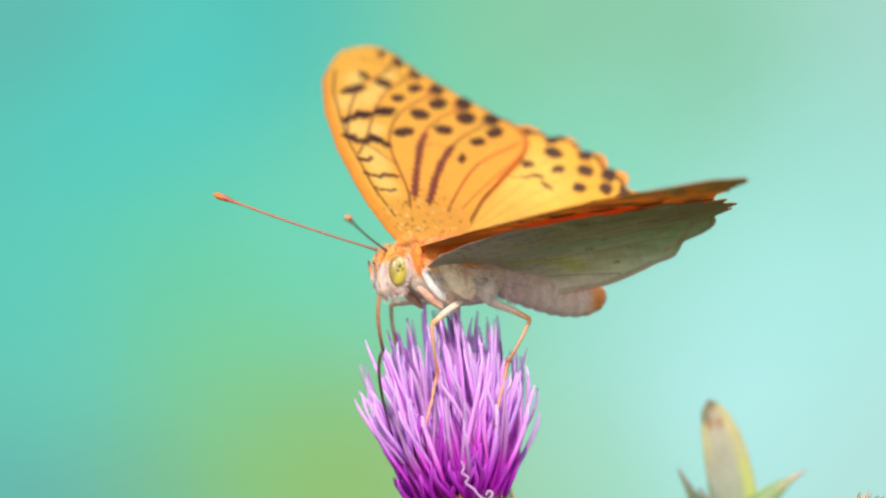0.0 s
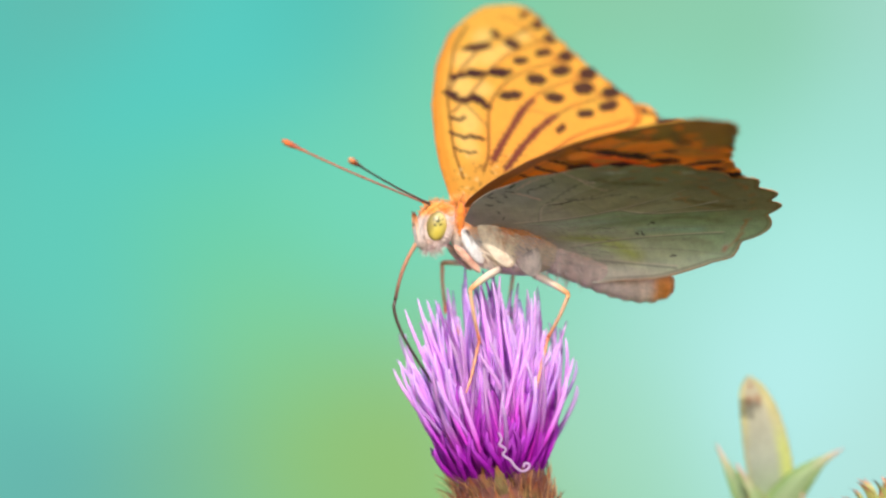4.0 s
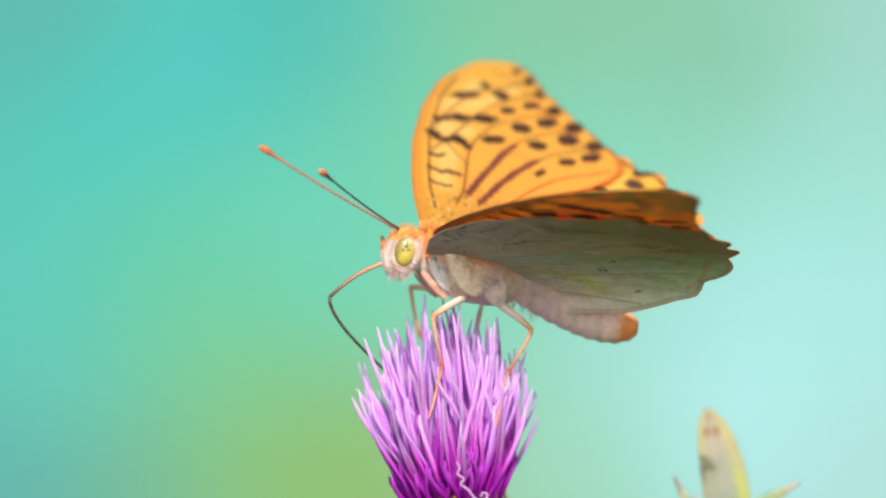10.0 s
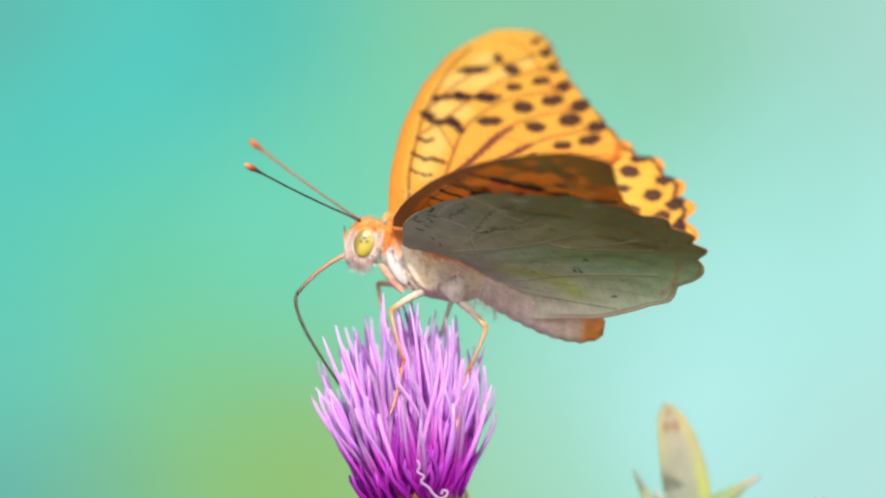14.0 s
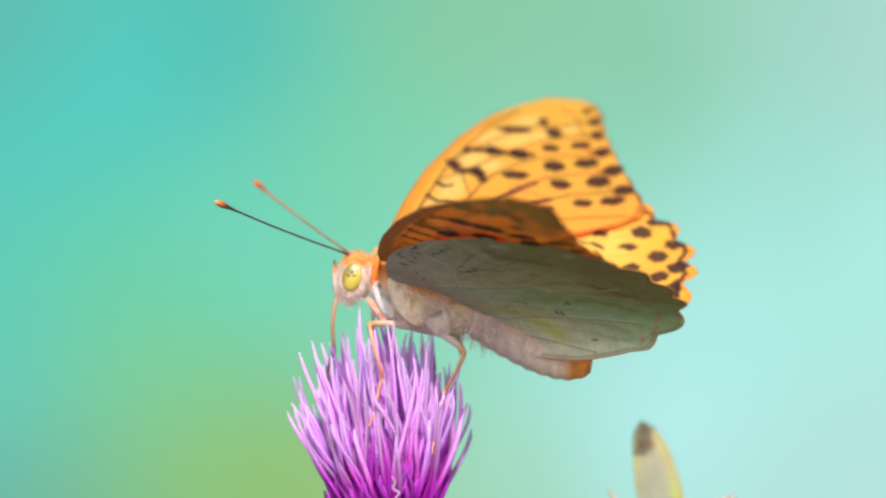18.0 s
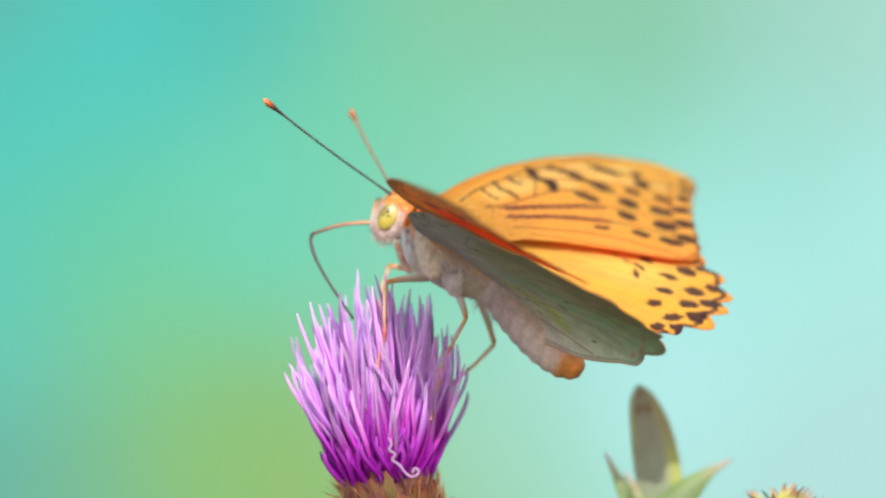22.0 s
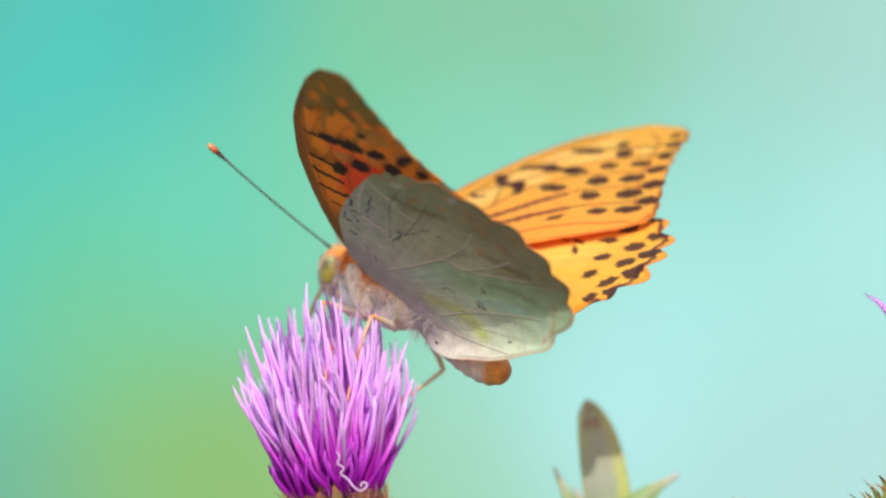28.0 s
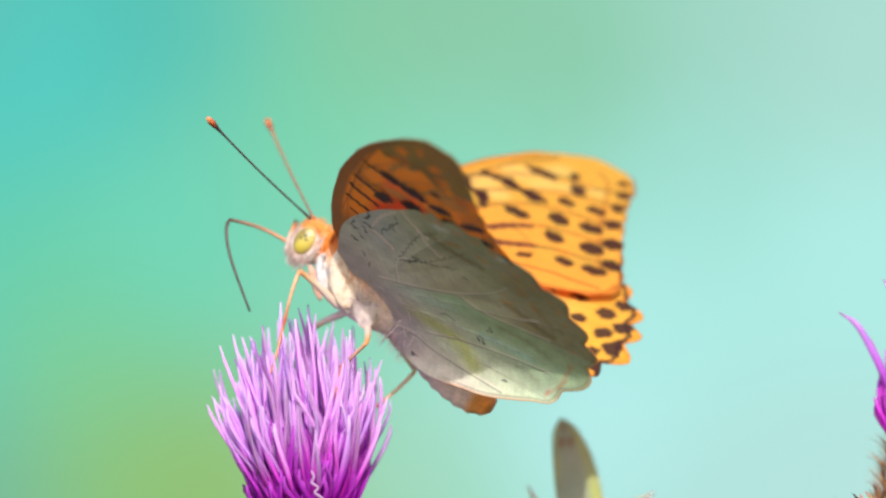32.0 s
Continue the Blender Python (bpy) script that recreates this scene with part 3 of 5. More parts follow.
    lines = [[(14.9, 5.3), (13.9, 5.2), (13.3, 5.9)], [(11.7, 7.0), (10.9, 7.3), (10.4, 7.0), (10.5, 6.3)], [(8.8, 7.3), (8.3, 6.9), (8.4, 6.2)], [(17.6, 1.5), (16.8, 1.2), (15.6, 2.0), (13.9, 2.6), (13.7, 3.1), (12.5, 3.2)], [(15.4, 2.2), (14.8, 1.4)], [(12.6, -1.3), (12.8, -2.3), (12.0, -1.6), (11.0, -.9)],
             [(5.2, -5.8), (5.6, -6.6), (5.4, -7.6)], [(8.0, -12.3), (7.6, -11.9), (7.1, -12.4), (6.8, -11.8)], [(5.4, -10.9), (5.0, -11.5), (4.4, -11.9)], [(5.0, -10.8), (4.5, -11.2)], [(2.7, -8.0), (2.5, -8.7)], [(-3.6, -3.8), (-3.3, -4.6)], [(14.6, -8.0), (14.9, -8.9)],
             [(12.6, 5.6), (12.2, 4.6)], [(11.6, 5.8), (11.0, 5.2), (10.8, 5.5)], [(9.6, 6.2), (9.2, 5.4)], [(6.8, 5.6), (6.2, 5.2)], [(5.4, 4.4), (4.8, 4.6)], [(1.6, -15.6), (1.9, -16.2)], [(15.4, -20.6), (15.0, -21.2)]]
    for k in range(16):
        cu, cv, n, a = rng.uniform(-1, 16), rng.uniform(-20, 5), rng.uniform(.2, .5), rng.uniform(-1.9, -.7)
        lines.append([(cu, cv), (cu + n * math.cos(a), cv + n * math.sin(a))])
    for k, line in enumerate(lines):
        c = over(c, lin(34, 38, 46), (.9 if k < 20 else .5) * stroke(p, q, line, .2 if k < 20 else .11, .14))
    return c


def wing_mesh(name, u, v, height, upper, lower, side, parent, label, mat=WING, closed=False):
    """A thin wing from a grid of places (u outwards, v forwards, in mm), coloured apart above and below."""
    rows, cols = u.shape
    thick = 0.07
    top = np.stack([v, side * u, height + thick / 2], -1).reshape(-1, 3)
    low = np.stack([v, side * u, height - thick / 2], -1).reshape(-1, 3)
    n = rows * cols
    faces = grid_faces(rows, cols, closed, flip=side < 0) + grid_faces(rows, cols, closed, start=n, flip=side > 0)
    rim = [(rows - 1) * cols + j for j in range(cols)] if closed else [i * cols for i in range(rows)] + [(rows - 1) * cols + j for j in range(1, cols)] + [i * cols + cols - 1 for i in range(rows - 2, -1, -1)] + [j for j in range(cols - 2, 0, -1)]
    for a, b in zip(rim, rim[1:] + rim[:1]):
        f = (a, b, b + n, a + n)
        faces.append(f if side > 0 else f[::-1])
    colours = np.vstack([upper.reshape(-1, 3), lower.reshape(-1, 3)])
    return mesh_object(name, np.vstack([top, low]) * MM, faces, colours, mat, parent, label)


def ridges(u, v, veins, high):
    r = np.zeros(u.shape)
    for line in veins:
        r = np.maximum(r, stroke(u, v, line, 0.12, 0.5))
    return high * r


def build_forewing(side, parent):
    cols = 150
    us = np.concatenate([np.linspace(0, 36, 185), 36 + 4.35 * np.sin(np.linspace(0, np.pi / 2, 46))[1:]])
    hi, lo = fore_front(us), fore_rear(us)
    if side > 0:
        hi = hi + np.interp(us, [22, 30, 33, 36, 39, 39.8, 40.35], [0, -.4, -.9, -1.1, -1.0, -.5, 0])
        lo = lo + np.interp(us, [18, 22, 25, 28, 33, 36, 38.2, 39.8, 40.35], [0, .8, 1.5, 1.9, 1.3, 1.2, 1.0, .7, .3])
    else:
        hi = hi + np.interp(us, [34, 36, 39, 40.35], [0, -.5, -.5, 0])
        lo = lo + np.interp(us, [22, 27, 34, 38], [0, .35, .45, .2])
    lo = lo + 0.16 * np.cos(us * 2 * np.pi / 2.6) * (us > 20) * (us < 39)
    s = np.linspace(0, 1, cols)
    u = np.repeat(us[:, None], cols, 1)
    v = hi[:, None] * (1 - s) + lo[:, None] * s
    camber = 0.45 * np.sin(np.clip(u / 40, 0, 1) * np.pi)
    if side > 0:
        # this wing twists towards its tip, front edge up, and the tip bends up a little
        out = np.clip((u - 14) / 26, 0, 1)
        camber = camber + math.tan(radians(4.56)) * out ** 1.5 * (v - (fore_front(u) + fore_rear(u)) / 2) + .96 * out ** 2
    camber = camber + 0.03 * np.sin((v + 0.35 * u) * 1.6) * np.clip(u / 12, 0, 1) + ridges(u, v, FORE_VEINS, 0.06)
    return wing_mesh("forewing", u, v, camber, fore_upper(u, v), fore_under(u, v), side, parent, "orange forewing with black spots, brick-red and olive beneath")


def build_hindwing(side, parent):
    """A hindwing on rings about its middle, its inner edge folded down along the body."""
    rings, cols = 150, 560
    ang = -np.linspace(0, 2 * np.pi, cols, endpoint=False)
    where, rad = hind_border(side)
    reach = np.interp(ang, where, rad, period=2 * np.pi)
    s = np.linspace(0, 1, rings) ** .8
    u = HIND_MIDDLE[0] + s[:, None] * reach * np.cos(ang)
    v = HIND_MIDDLE[1] + s[:, None] * reach * np.sin(ang)
    pleat = .10 * np.cos(np.arctan2(v - 4, u - 1) * 21) * np.clip(np.hypot(u - 1, v - 4) / 14 - .3, 0, 1)
    if side > 0:
        # two creases along which the inner part turns down beside the abdomen
        bend = .919 * u + .395 * v + 2.6
        first, second = [(np.sqrt((bend - b) ** 2 + .5) - bend + b) / 2 for b in (1.6, -2.5)]
        outer = (np.sqrt(bend ** 2 + .5) + bend) / 2
        rise = np.clip((v + 6) / 12, 0, 1)
        drawn = .1 * first + .7 * second
        shift_u, shift_v = .919 * drawn, .395 * drawn
        height = -.05 * outer - .4 * first - .5 * second + rise ** 2 * (3 - 2 * rise)
    else:
        fold = np.clip(3.0 - u, 0, None)
        fold = fold ** 2 / (fold + 1.8)
        shift_u, shift_v, height = 0.62 * fold, 0, -0.46 * fold
    height = height + 0.35 * np.sin(np.clip((u - 2) / 22, 0, 1) * np.pi) + pleat - ridges(u, v, HIND_VEINS, 0.10) - 0.3
    wing = wing_mesh("hindwing", u + shift_u, v + shift_v, height, hind_upper(u, v, side), hind_under(u, v, side), side, parent, "yellow-orange hindwing, grey-green beneath with pale veins", HIND_WING, True)
    # soft hair on the underside of the root
    rng = np.random.RandomState(21)
    roots, ways = [], []
    for k in range(420):
        a, b = rng.uniform(-2.5, 6.5), rng.uniform(-9, 5.5)
        if a + .35 * b > 6 or rng.rand() < (a + 2) / 12:
            continue
        lost = max(3.0 - a, 0)
        lost = lost ** 2 / (lost + 1.8)
        roots.append([b, side * (a + .5 * lost), -.5 * lost - .35])
        ways.append([-.8, side * .35, -.3])
    hairs(rng, np.array(roots), np.array(ways), 1.15, .022, lambda r: lin(186, 172, 172) if rng.rand() < .8 else lin(120, 112, 118), "root_hair", wing, "soft pale hair at the wing root")
    return wing


def lathe(stations, sides=28):
    """A body along x from (x, z centre, half width, half height) stations, in mm."""
    st = smooth_line(stations, 6 * len(stations))
    th = np.arange(sides) * 2 * np.pi / sides
    ring = np.stack([np.repeat(st[:, :1], sides, 1), st[:, 2:3] * np.sin(th), st[:, 1:2] + st[:, 3:4] * np.cos(th)], -1)
    v = np.vstack([ring.reshape(-1, 3), [[st[0, 0], 0, st[0, 1]], [st[-1, 0], 0, st[-1, 1]]]])
    n = len(st)
    faces = grid_faces(n, sides, True)
    for j in range(sides):
        k = (j + 1) % sides
        faces += [(n * sides, k, j), (n * sides + 1, (n - 1) * sides + j, (n - 1) * sides + k)]
    return v, faces


def hairs(rng, roots, ways, length, width, colour_of, name, parent, label):
    """Many fine tapering hairs, joined into one part."""
    verts, faces, cols = [], [], []
    for r, w in zip(roots, ways):
        w = w + rng.normal(0, 0.22, 3)
        w /= np.linalg.norm(w)
        n = length * rng.uniform(0.6, 1.2)
        a = np.cross(w, rng.normal(0, 1, 3))
        a *= width / (np.linalg.norm(a) + 1e-9)
        sag = np.array([-0.25 * n, 0, -0.1 * n])
        k = len(verts)
        verts += [r - a, r + a, r + w * n * .55 + a * .7 + sag * .3, r + w * n * .55 - a * .7 + sag * .3, r + w * n + sag]
        faces += [(k, k + 1, k + 2, k + 3), (k + 3, k + 2, k + 4)]
        c = colour_of(r) * rng.uniform(0.85, 1.15)
        cols += [c] * 5
    ob = mesh_object(name, np.array(verts) * MM, faces, np.array(cols), FUR, parent, label, smooth=False)
    return tagged(ob, kind="stuff")


def thorax_colour(p):
    t = np.clip((np.atleast_2d(p)[:, 2] + 1.9) / 2.6, 0, 1)
    front = np.clip((np.atleast_2d(p)[:, 0] - 8) / 4, 0, 1)
    c = lin(228, 206, 190) * (1 - t[:, None]) + lin(230, 142, 60) * t[:, None]
    low = np.clip((-3.6 - np.atleast_2d(p)[:, 2]) / 1.2, 0, 1) * front
    return c * (1 - low[:, None] * .6) + lin(214, 132, 104) * low[:, None] * .6


def build_butterfly():
    rng = np.random.RandomState(11)
    thing = tagged(new("butterfly"), "orange spotted fritillary butterfly feeding on a thistle flower", "butterfly")
    # thorax, head and abdomen
    v, f = lathe([(13.0, -.4, 1.2, 1.4), (12.0, -.6, 2.4, 2.5), (10.0, -.9, 3.3, 3.4), (7.0, -1.2, 3.7, 4.0), (4.0, -1.3, 3.3, 3.9), (1.6, -1.5, 2.2, 3.0), (.4, -1.6, 1.4, 2.2)])
    v[:, 1:] += (0.12 * rough_noise(v, 0.9))[:, None] * np.sign(v[:, 1:])
    thorax = mesh_object("thorax", v * MM, f, thorax_colour(v), FUR, thing, "furry thorax, orange above and whitish on the flanks")
    v, f = lathe([(2.4, -1.6, 1.5, 2.0), (0, -2.0, 2.2, 2.6), (-3.5, -3.2, 2.5, 2.7), (-7.5, -4.5, 2.4, 2.5), (-11, -5.2, 2.0, 2.1), (-13.2, -5.2, 1.5, 1.6), (-14.3, -5.1, .8, .9)], 32)
    seg = 0.09 * np.cos(v[:, 0] * 2 * np.pi / 1.7)
    mid = np.interp(v[:, 0], [-14.3, -13.2, -11, -7.5, -3.5, 0, 2.4], [-5.1, -5.2, -5.2, -4.5, -3.2, -2.0, -1.6])
    v[:, 1] *= 1 + seg * .5
    v[:, 2] = mid + (v[:, 2] - mid) * (1 + seg * .5)
    up = np.clip((v[:, 2] - mid) / 2.0, 0, 1)
    c = ramp(-v[:, 0], [(-3, lin(210, 186, 184)), (3, lin(216, 190, 186)), (7, lin(224, 202, 196)), (11.2, lin(228, 200, 186)), (12.2, lin(226, 148, 78)), (13.6, lin(226, 140, 66)), (14.3, lin(196, 116, 60))])
    c = over(c, lin(206, 150, 112), 0.5 * up)
    c *= (1 + .9 * seg + .10 * rough_noise(v, 1.1, 5.0))[:, None]
    v = v * [.967, 1, 1] - [1.0, 0, -1.8]
    # it leans a little towards the left wing
    lean = radians(-2)
    v[:, 1] *= .72
    v = np.stack([1 + (v[:, 0] - 1) * math.cos(lean) - v[:, 1] * math.sin(lean), (v[:, 0] - 1) * math.sin(lean) + v[:, 1] * math.cos(lean), v[:, 2]], -1)
    tail = mesh_object("abdomen", v * MM, f, c, FUR, thing, "pale segmented abdomen with an orange tip")
    v, f = lathe([(17.0, -1.6, .4, .8), (16.6, -1.3, 1.1, 2.0), (15.6, -1.0, 1.7, 2.75), (14.2, -.8, 1.75, 2.75), (12.9, -.5, 1.5, 2.2)], 28)
    t = np.clip((v[:, 2] - .1 + .25 * (v[:, 0] - 15)) / .7, 0, 1)
    c = lin(216, 196, 188) * (1 - t[:, None]) + lin(238, 158, 76) * t[:, None]
    c = over(c, lin(224, 196, 186), .7 * np.clip((-2.2 - v[:, 2]) / .6, 0, 1))
    c = over(c, lin(60, 46, 44), .7 * np.clip(.5 - np.abs(v[:, 0] - 16.35 + .2 * v[:, 2]) / .25, 0, 1) * (v[:, 2] > -2.4))
    head = mesh_object("head", v * MM, f, c, FUR, thing, "head with an orange crown and pinkish white face")
    for side in (1, -1):
        th, ph = np.meshgrid(np.linspace(0, np.pi, 18), np.arange(28) * 2 * np.pi / 28, indexing="ij")
        e = np.stack([np.sin(th) * np.cos(ph), np.cos(th), np.sin(th) * np.sin(ph)], -1).reshape(-1, 3)
        v = e * [1.20, .84, 1.70]
        # yellow-green, with a highlight painted as a paler upper half
        c = over(np.tile(lin(204, 186, 92), (len(v), 1)), lin(222, 210, 150), .8 * np.clip((v[:, 2] - .3) / .7, 0, 1))
        c = over(c, lin(92, 74, 24), .7 * np.clip((.42 - v[:, 1]) / .2, 0, 1))
        # front of the eye browned, its shading put into the colour
        c = over(c, lin(128, 108, 56), .75 * np.clip((v[:, 0] + .25 * v[:, 2] - .25) / .5, 0, 1))
        c = over(c, lin(222, 196, 60), .6 * np.clip(1 - np.hypot(v[:, 0] + .1, v[:, 2] + .9) / .8, 0, 1))
        for cx, cz, r in ((.1, .55, .24), (-.25, .25, .16), (.35, .1, .16), (.05, 1.0, .15), (.5, .75, .13), (-.4, .85, .12)):
            c = over(c, lin(34, 30, 12), 0.95 * np.clip(0.5 - (np.hypot(v[:, 0] - cx, v[:, 2] - cz) - r) / .1, 0, 1) * (v[:, 1] > 0.2))
        v[:, 1] *= side
        v += [14.9, side * 1.4, -.8]
        mesh_object("eye", v * MM, grid_faces(18, 28, True, flip=side < 0), c, EYE_GLOSS, head, "yellow-green eye with small dark spots")
        a = np.linspace(0, 2 * np.pi, 41)[:-1]
        ring = np.stack([14.9 + 1.34 * np.cos(a), np.full(40, side * 1.46), -.8 + 1.78 * np.sin(a)], -1)
        ring[:, 1] += side * (.10 * np.cos(a * 3) - .12)
        rim = np.array([[q + (1 - w) * (np.array([14.9, side * 1.2, -.8]) - q) * .10 + np.array([0, side * .08 * math.sin(w * np.pi), 0]) for w in (0, .5, 1)] for q in ring])
        mesh_object("eye_ring", rim.reshape(-1, 3) * MM, [tuple(((i + di) % 40) * 3 + j + dj for di, dj in ((0, 0), (0, 1), (1, 1), (1, 0)))[::side] for i in range(40) for j in range(2)], lin(214, 180, 152), FUR, head, "pale ring round the eye")
        line = smooth_line([(15.6, .45 * side, -3.5), (16.4, .65 * side, -2.7), (16.9, .7 * side, -1.4), (17.2, .6 * side, -.3), (17.5, .5 * side, .5)], 12)
        w, g = tube(line, np.interp(np.linspace(0, 1, 12), [0, .2, .55, .85, 1], [.22, .28, .25, .16, .04]), 8)
        mesh_object("palp", w * MM, g, ramp(np.linspace(0, 1, 12).repeat(8).tolist() + [0, 1], [(0, lin(232, 214, 206)), (.45, lin(228, 196, 180)), (.75, lin(214, 136, 76)), (.9, lin(120, 62, 40)), (1, lin(60, 40, 34))]), FUR, head, "short orange and white palp")
    # fur of thorax and head
    def coat(n, centre, radii, keep, length, width, colour_of, name, label):
        d = rng.normal(0, 1, (n * 3, 3))
        d /= np.linalg.norm(d, axis=1)[:, None]
        p = d * radii + centre
        ok = keep(p, d)
        hairs(rng, p[ok][:n], (d / radii / np.linalg.norm(d / radii, axis=1)[:, None])[ok][:n], length, width, colour_of, name, head if name == "head_fur" else thorax, label)
    for side in (1, -1):
        for (cx, cy, cz), radii, lean, tone, mark, tag in (((10.7, 2.5, -2.5), (.85, .5, 2.3), 38, (226, 220, 220), (58, 52, 60), "grey-white flank band flecked with black"),
                                                     ((8.2, 3.3, -1.7), (1.5, .55, 3.4), 42, (240, 220, 198), (204, 150, 106), "cream flank plate, orange at its top"),
                                                     ((4.4, 2.8, -2.7), (1.5, .5, 2.7), 34, (222, 204, 198), (84, 74, 84), "mauve-grey downy flank"),
                                                     ((11.0, 2.05, -4.0), (.5, .45, 2.2), 52, (222, 172, 150), (178, 118, 100), "pinkish strip above the front leg"),
                                                     ((12.3, 1.9, .3), (.6, .6, 2.0), 8, (236, 140, 54), (190, 84, 30), "orange collar behind the eye")):
            th, ph = np.meshgrid(np.linspace(0, np.pi, 16), np.arange(22) * 2 * np.pi / 22, indexing="ij")
            e = np.stack([np.sin(th) * np.cos(ph), np.sin(th) * np.sin(ph), np.cos(th)], -1).reshape(-1, 3)
            q = e * radii
            a = radians(lean)
            q = np.stack([q[:, 0] * math.cos(a) + q[:, 2] * math.sin(a), q[:, 1], -q[:, 0] * math.sin(a) + q[:, 2] * math.cos(a)], -1)
            w = q + [cx, cy, cz]
            dark = np.clip((rough_noise(w, 1.3, 3.0) - .12) * 5, 0, 1) * np.clip(.6 - e[:, 0], 0, 1)
            q = w * [1, side, 1]
            mesh_object("flank_plate", q * MM, grid_faces(16, 22, True, flip=side > 0), over(np.tile(lin(*tone), (len(q), 1)), lin(*mark), .8 * dark), FUR, thorax, tag)
    # hair combed back over both flanks
    roots, ways = [], []
    for k in range(1500):
        side = 1 if k % 3 else -1
        x, z = rng.uniform(2.6, 11.8), rng.uniform(-4.6, 1.6)
        x -= .35 * z
        y = 3.95 * math.sqrt(max(0.05, 1 - ((x - 7) / 6.4) ** 2 - ((z + 1.2) / 4.6) ** 2)) - .25
        if y > .8:
            roots.append([x, side * y, z])
            ways.append([-.8, side * .42, -.5])

    def flank_tone(r):
        x = r[0] + .55 * (r[2] + 2)
        c = lin(206, 198, 198) if x > 9.9 else (lin(246, 228, 206) if x > 6.2 else lin(208, 190, 190))
        if r[2] > -.4:
            c = lin(232, 140, 52)
        return c * (.4 if rng.rand() < .07 else rng.uniform(.85, 1.05))
    hairs(rng, np.array(roots), np.array(ways), .85, .045, flank_tone, "flank_fur", thorax, "pale and grey hair combed back over the flanks")
    coat(900, np.array([7.2, 0, -1.2]), np.array([5.9, 3.65, 3.95]), lambda p, d: d[:, 2] > -.1, 1.3, .05, lambda r: thorax_colour(r)[0] * 1.05, "thorax_fur", "pale and orange hair on the thorax")
    coat(260, np.array([14.9, 0, -.5]), np.array([1.75, 1.7, 2.5]), lambda p, d: (d[:, 2] > .55) | ((np.abs(d[:, 1]) < .5) & (d[:, 0] > 0)), .8, .04,
         lambda r: lin(238, 150, 66) if r[2] > .1 else lin(214, 190, 178), "head_fur", "short hair on the head")
    coat(620, np.array([12.2, 0, -.1]), np.array([1.7, 2.5, 2.9]), lambda p, d: d[:, 2] > -.25, .95, .045, lambda r: lin(242, 164, 80) if r[2] > -.3 else lin(228, 188, 158), "collar_fur", "orange fluff between head and wings")
    coat(240, np.array([15.0, 0, -2.5]), np.array([1.2, 1.3, 1.2]), lambda p, d: (d[:, 2] < -.1) | (d[:, 0] < -.3), 1.0, .05, lambda r: lin(226, 202, 196), "head_fur", "white hair under the face")
    # hair round the eyes: white behind and below, orange above
    roots, ways = [], []
    for k in range(420):
        side, a = 1 if k % 2 else -1, rng.uniform(0, 2 * math.pi)
        r = rng.uniform(1.0, 1.25)
        roots.append([14.9 + 1.34 * r * math.cos(a), side * (1.75 - .9 * (r - .8)), -.8 + 1.78 * r * math.sin(a)])
        ways.append([math.cos(a) - .5, side * .5, math.sin(a)])
    hairs(rng, np.array(roots), np.array(ways), .42, .04, lambda r: lin(238, 150, 66) if r[2] > .35 else (lin(232, 214, 206) if r[0] < 15 else lin(206, 172, 156)), "head_fur", head, "white and orange hair round the eyes")
    coat(420, np.array([-1.0, 0, -2.0]), np.array([4.2, 2.4, 2.7]), lambda p, d: d[:, 0] > -.4, 1.7, .05, lambda r: lin(222, 206, 200), "hair_tuft", "soft grey hair at the wing roots")
    moving = {"abdomen": tail}
    for side, key in ((1, "L"), (-1, "R")):
        moving["fore" + key] = build_forewing(side, thing)
        moving["hind" + key] = build_hindwing(side, thing)
        # antenna along its own x
        n = 40
        s = np.linspace(0, 1, n)
        line = np.stack([20.0 * s, 0 * s, -0.2 * np.sin(s * np.pi)], -1)
        r = np.interp(s, [0, .03, .1, .82, .89, .94, .985, 1], [.22, .16, .12, .12, .2, .38, .36, .16])
        w, g = tube(line, r, 10)
        ringed = 0.94 + 0.06 * np.cos(s * 2 * np.pi * 26)
        c = ramp(s, [(0, lin(150, 84, 70)), (.5, lin(170, 88, 66)), (.85, lin(186, 88, 52)), (.92, lin(150, 66, 40)), (.955, lin(232, 112, 44)), (1, lin(240, 140, 72))])
        if key == "L":
            c = ramp(s, [(0, lin(84, 68, 68)), (.85, lin(84, 64, 62)), (.92, lin(64, 44, 40)), (.96, lin(206, 92, 44)), (1, lin(236, 150, 96))])
        moving["ant" + key] = mesh_object("antenna", w * MM, g, along(n, 10, c * ringed[:, None]), CHITIN, thing, "slender ringed antenna with an orange club")
    # legs: thigh, shin and jointed foot, each along its x
    for key in ("midL", "hindL", "midR", "hindR"):
        thigh, shin, foot = LEGS[key][0].length_of
        s = np.linspace(0, 1, 16)
        w, g = tube(np.stack([thigh * s, 0 * s, .16 * np.sin(s * np.pi)], -1), np.interp(s, [0, .2, .7, .93, 1], [.40, .46, .36, .30, .2]), 10)
        moving[key + "1"] = mesh_object("thigh", w * MM, g, along(16, 10, ramp(s, [(0, lin(236, 214, 200)), (.55, lin(240, 218, 198)), (.85, lin(236, 188, 140)), (1, lin(222, 142, 84))])), CHITIN, thing, "pale cream thigh of a leg, orange at the knee")
        n = 20
        s = np.linspace(0, 1, n)
        r = np.interp(s, [0, .06, .5, .9, .97, 1], [.2, .25, .2, .19, .27, .2])
        w, g = tube(np.stack([shin * s, 0 * s, .18 * np.sin(s * np.pi)], -1), r, 8)
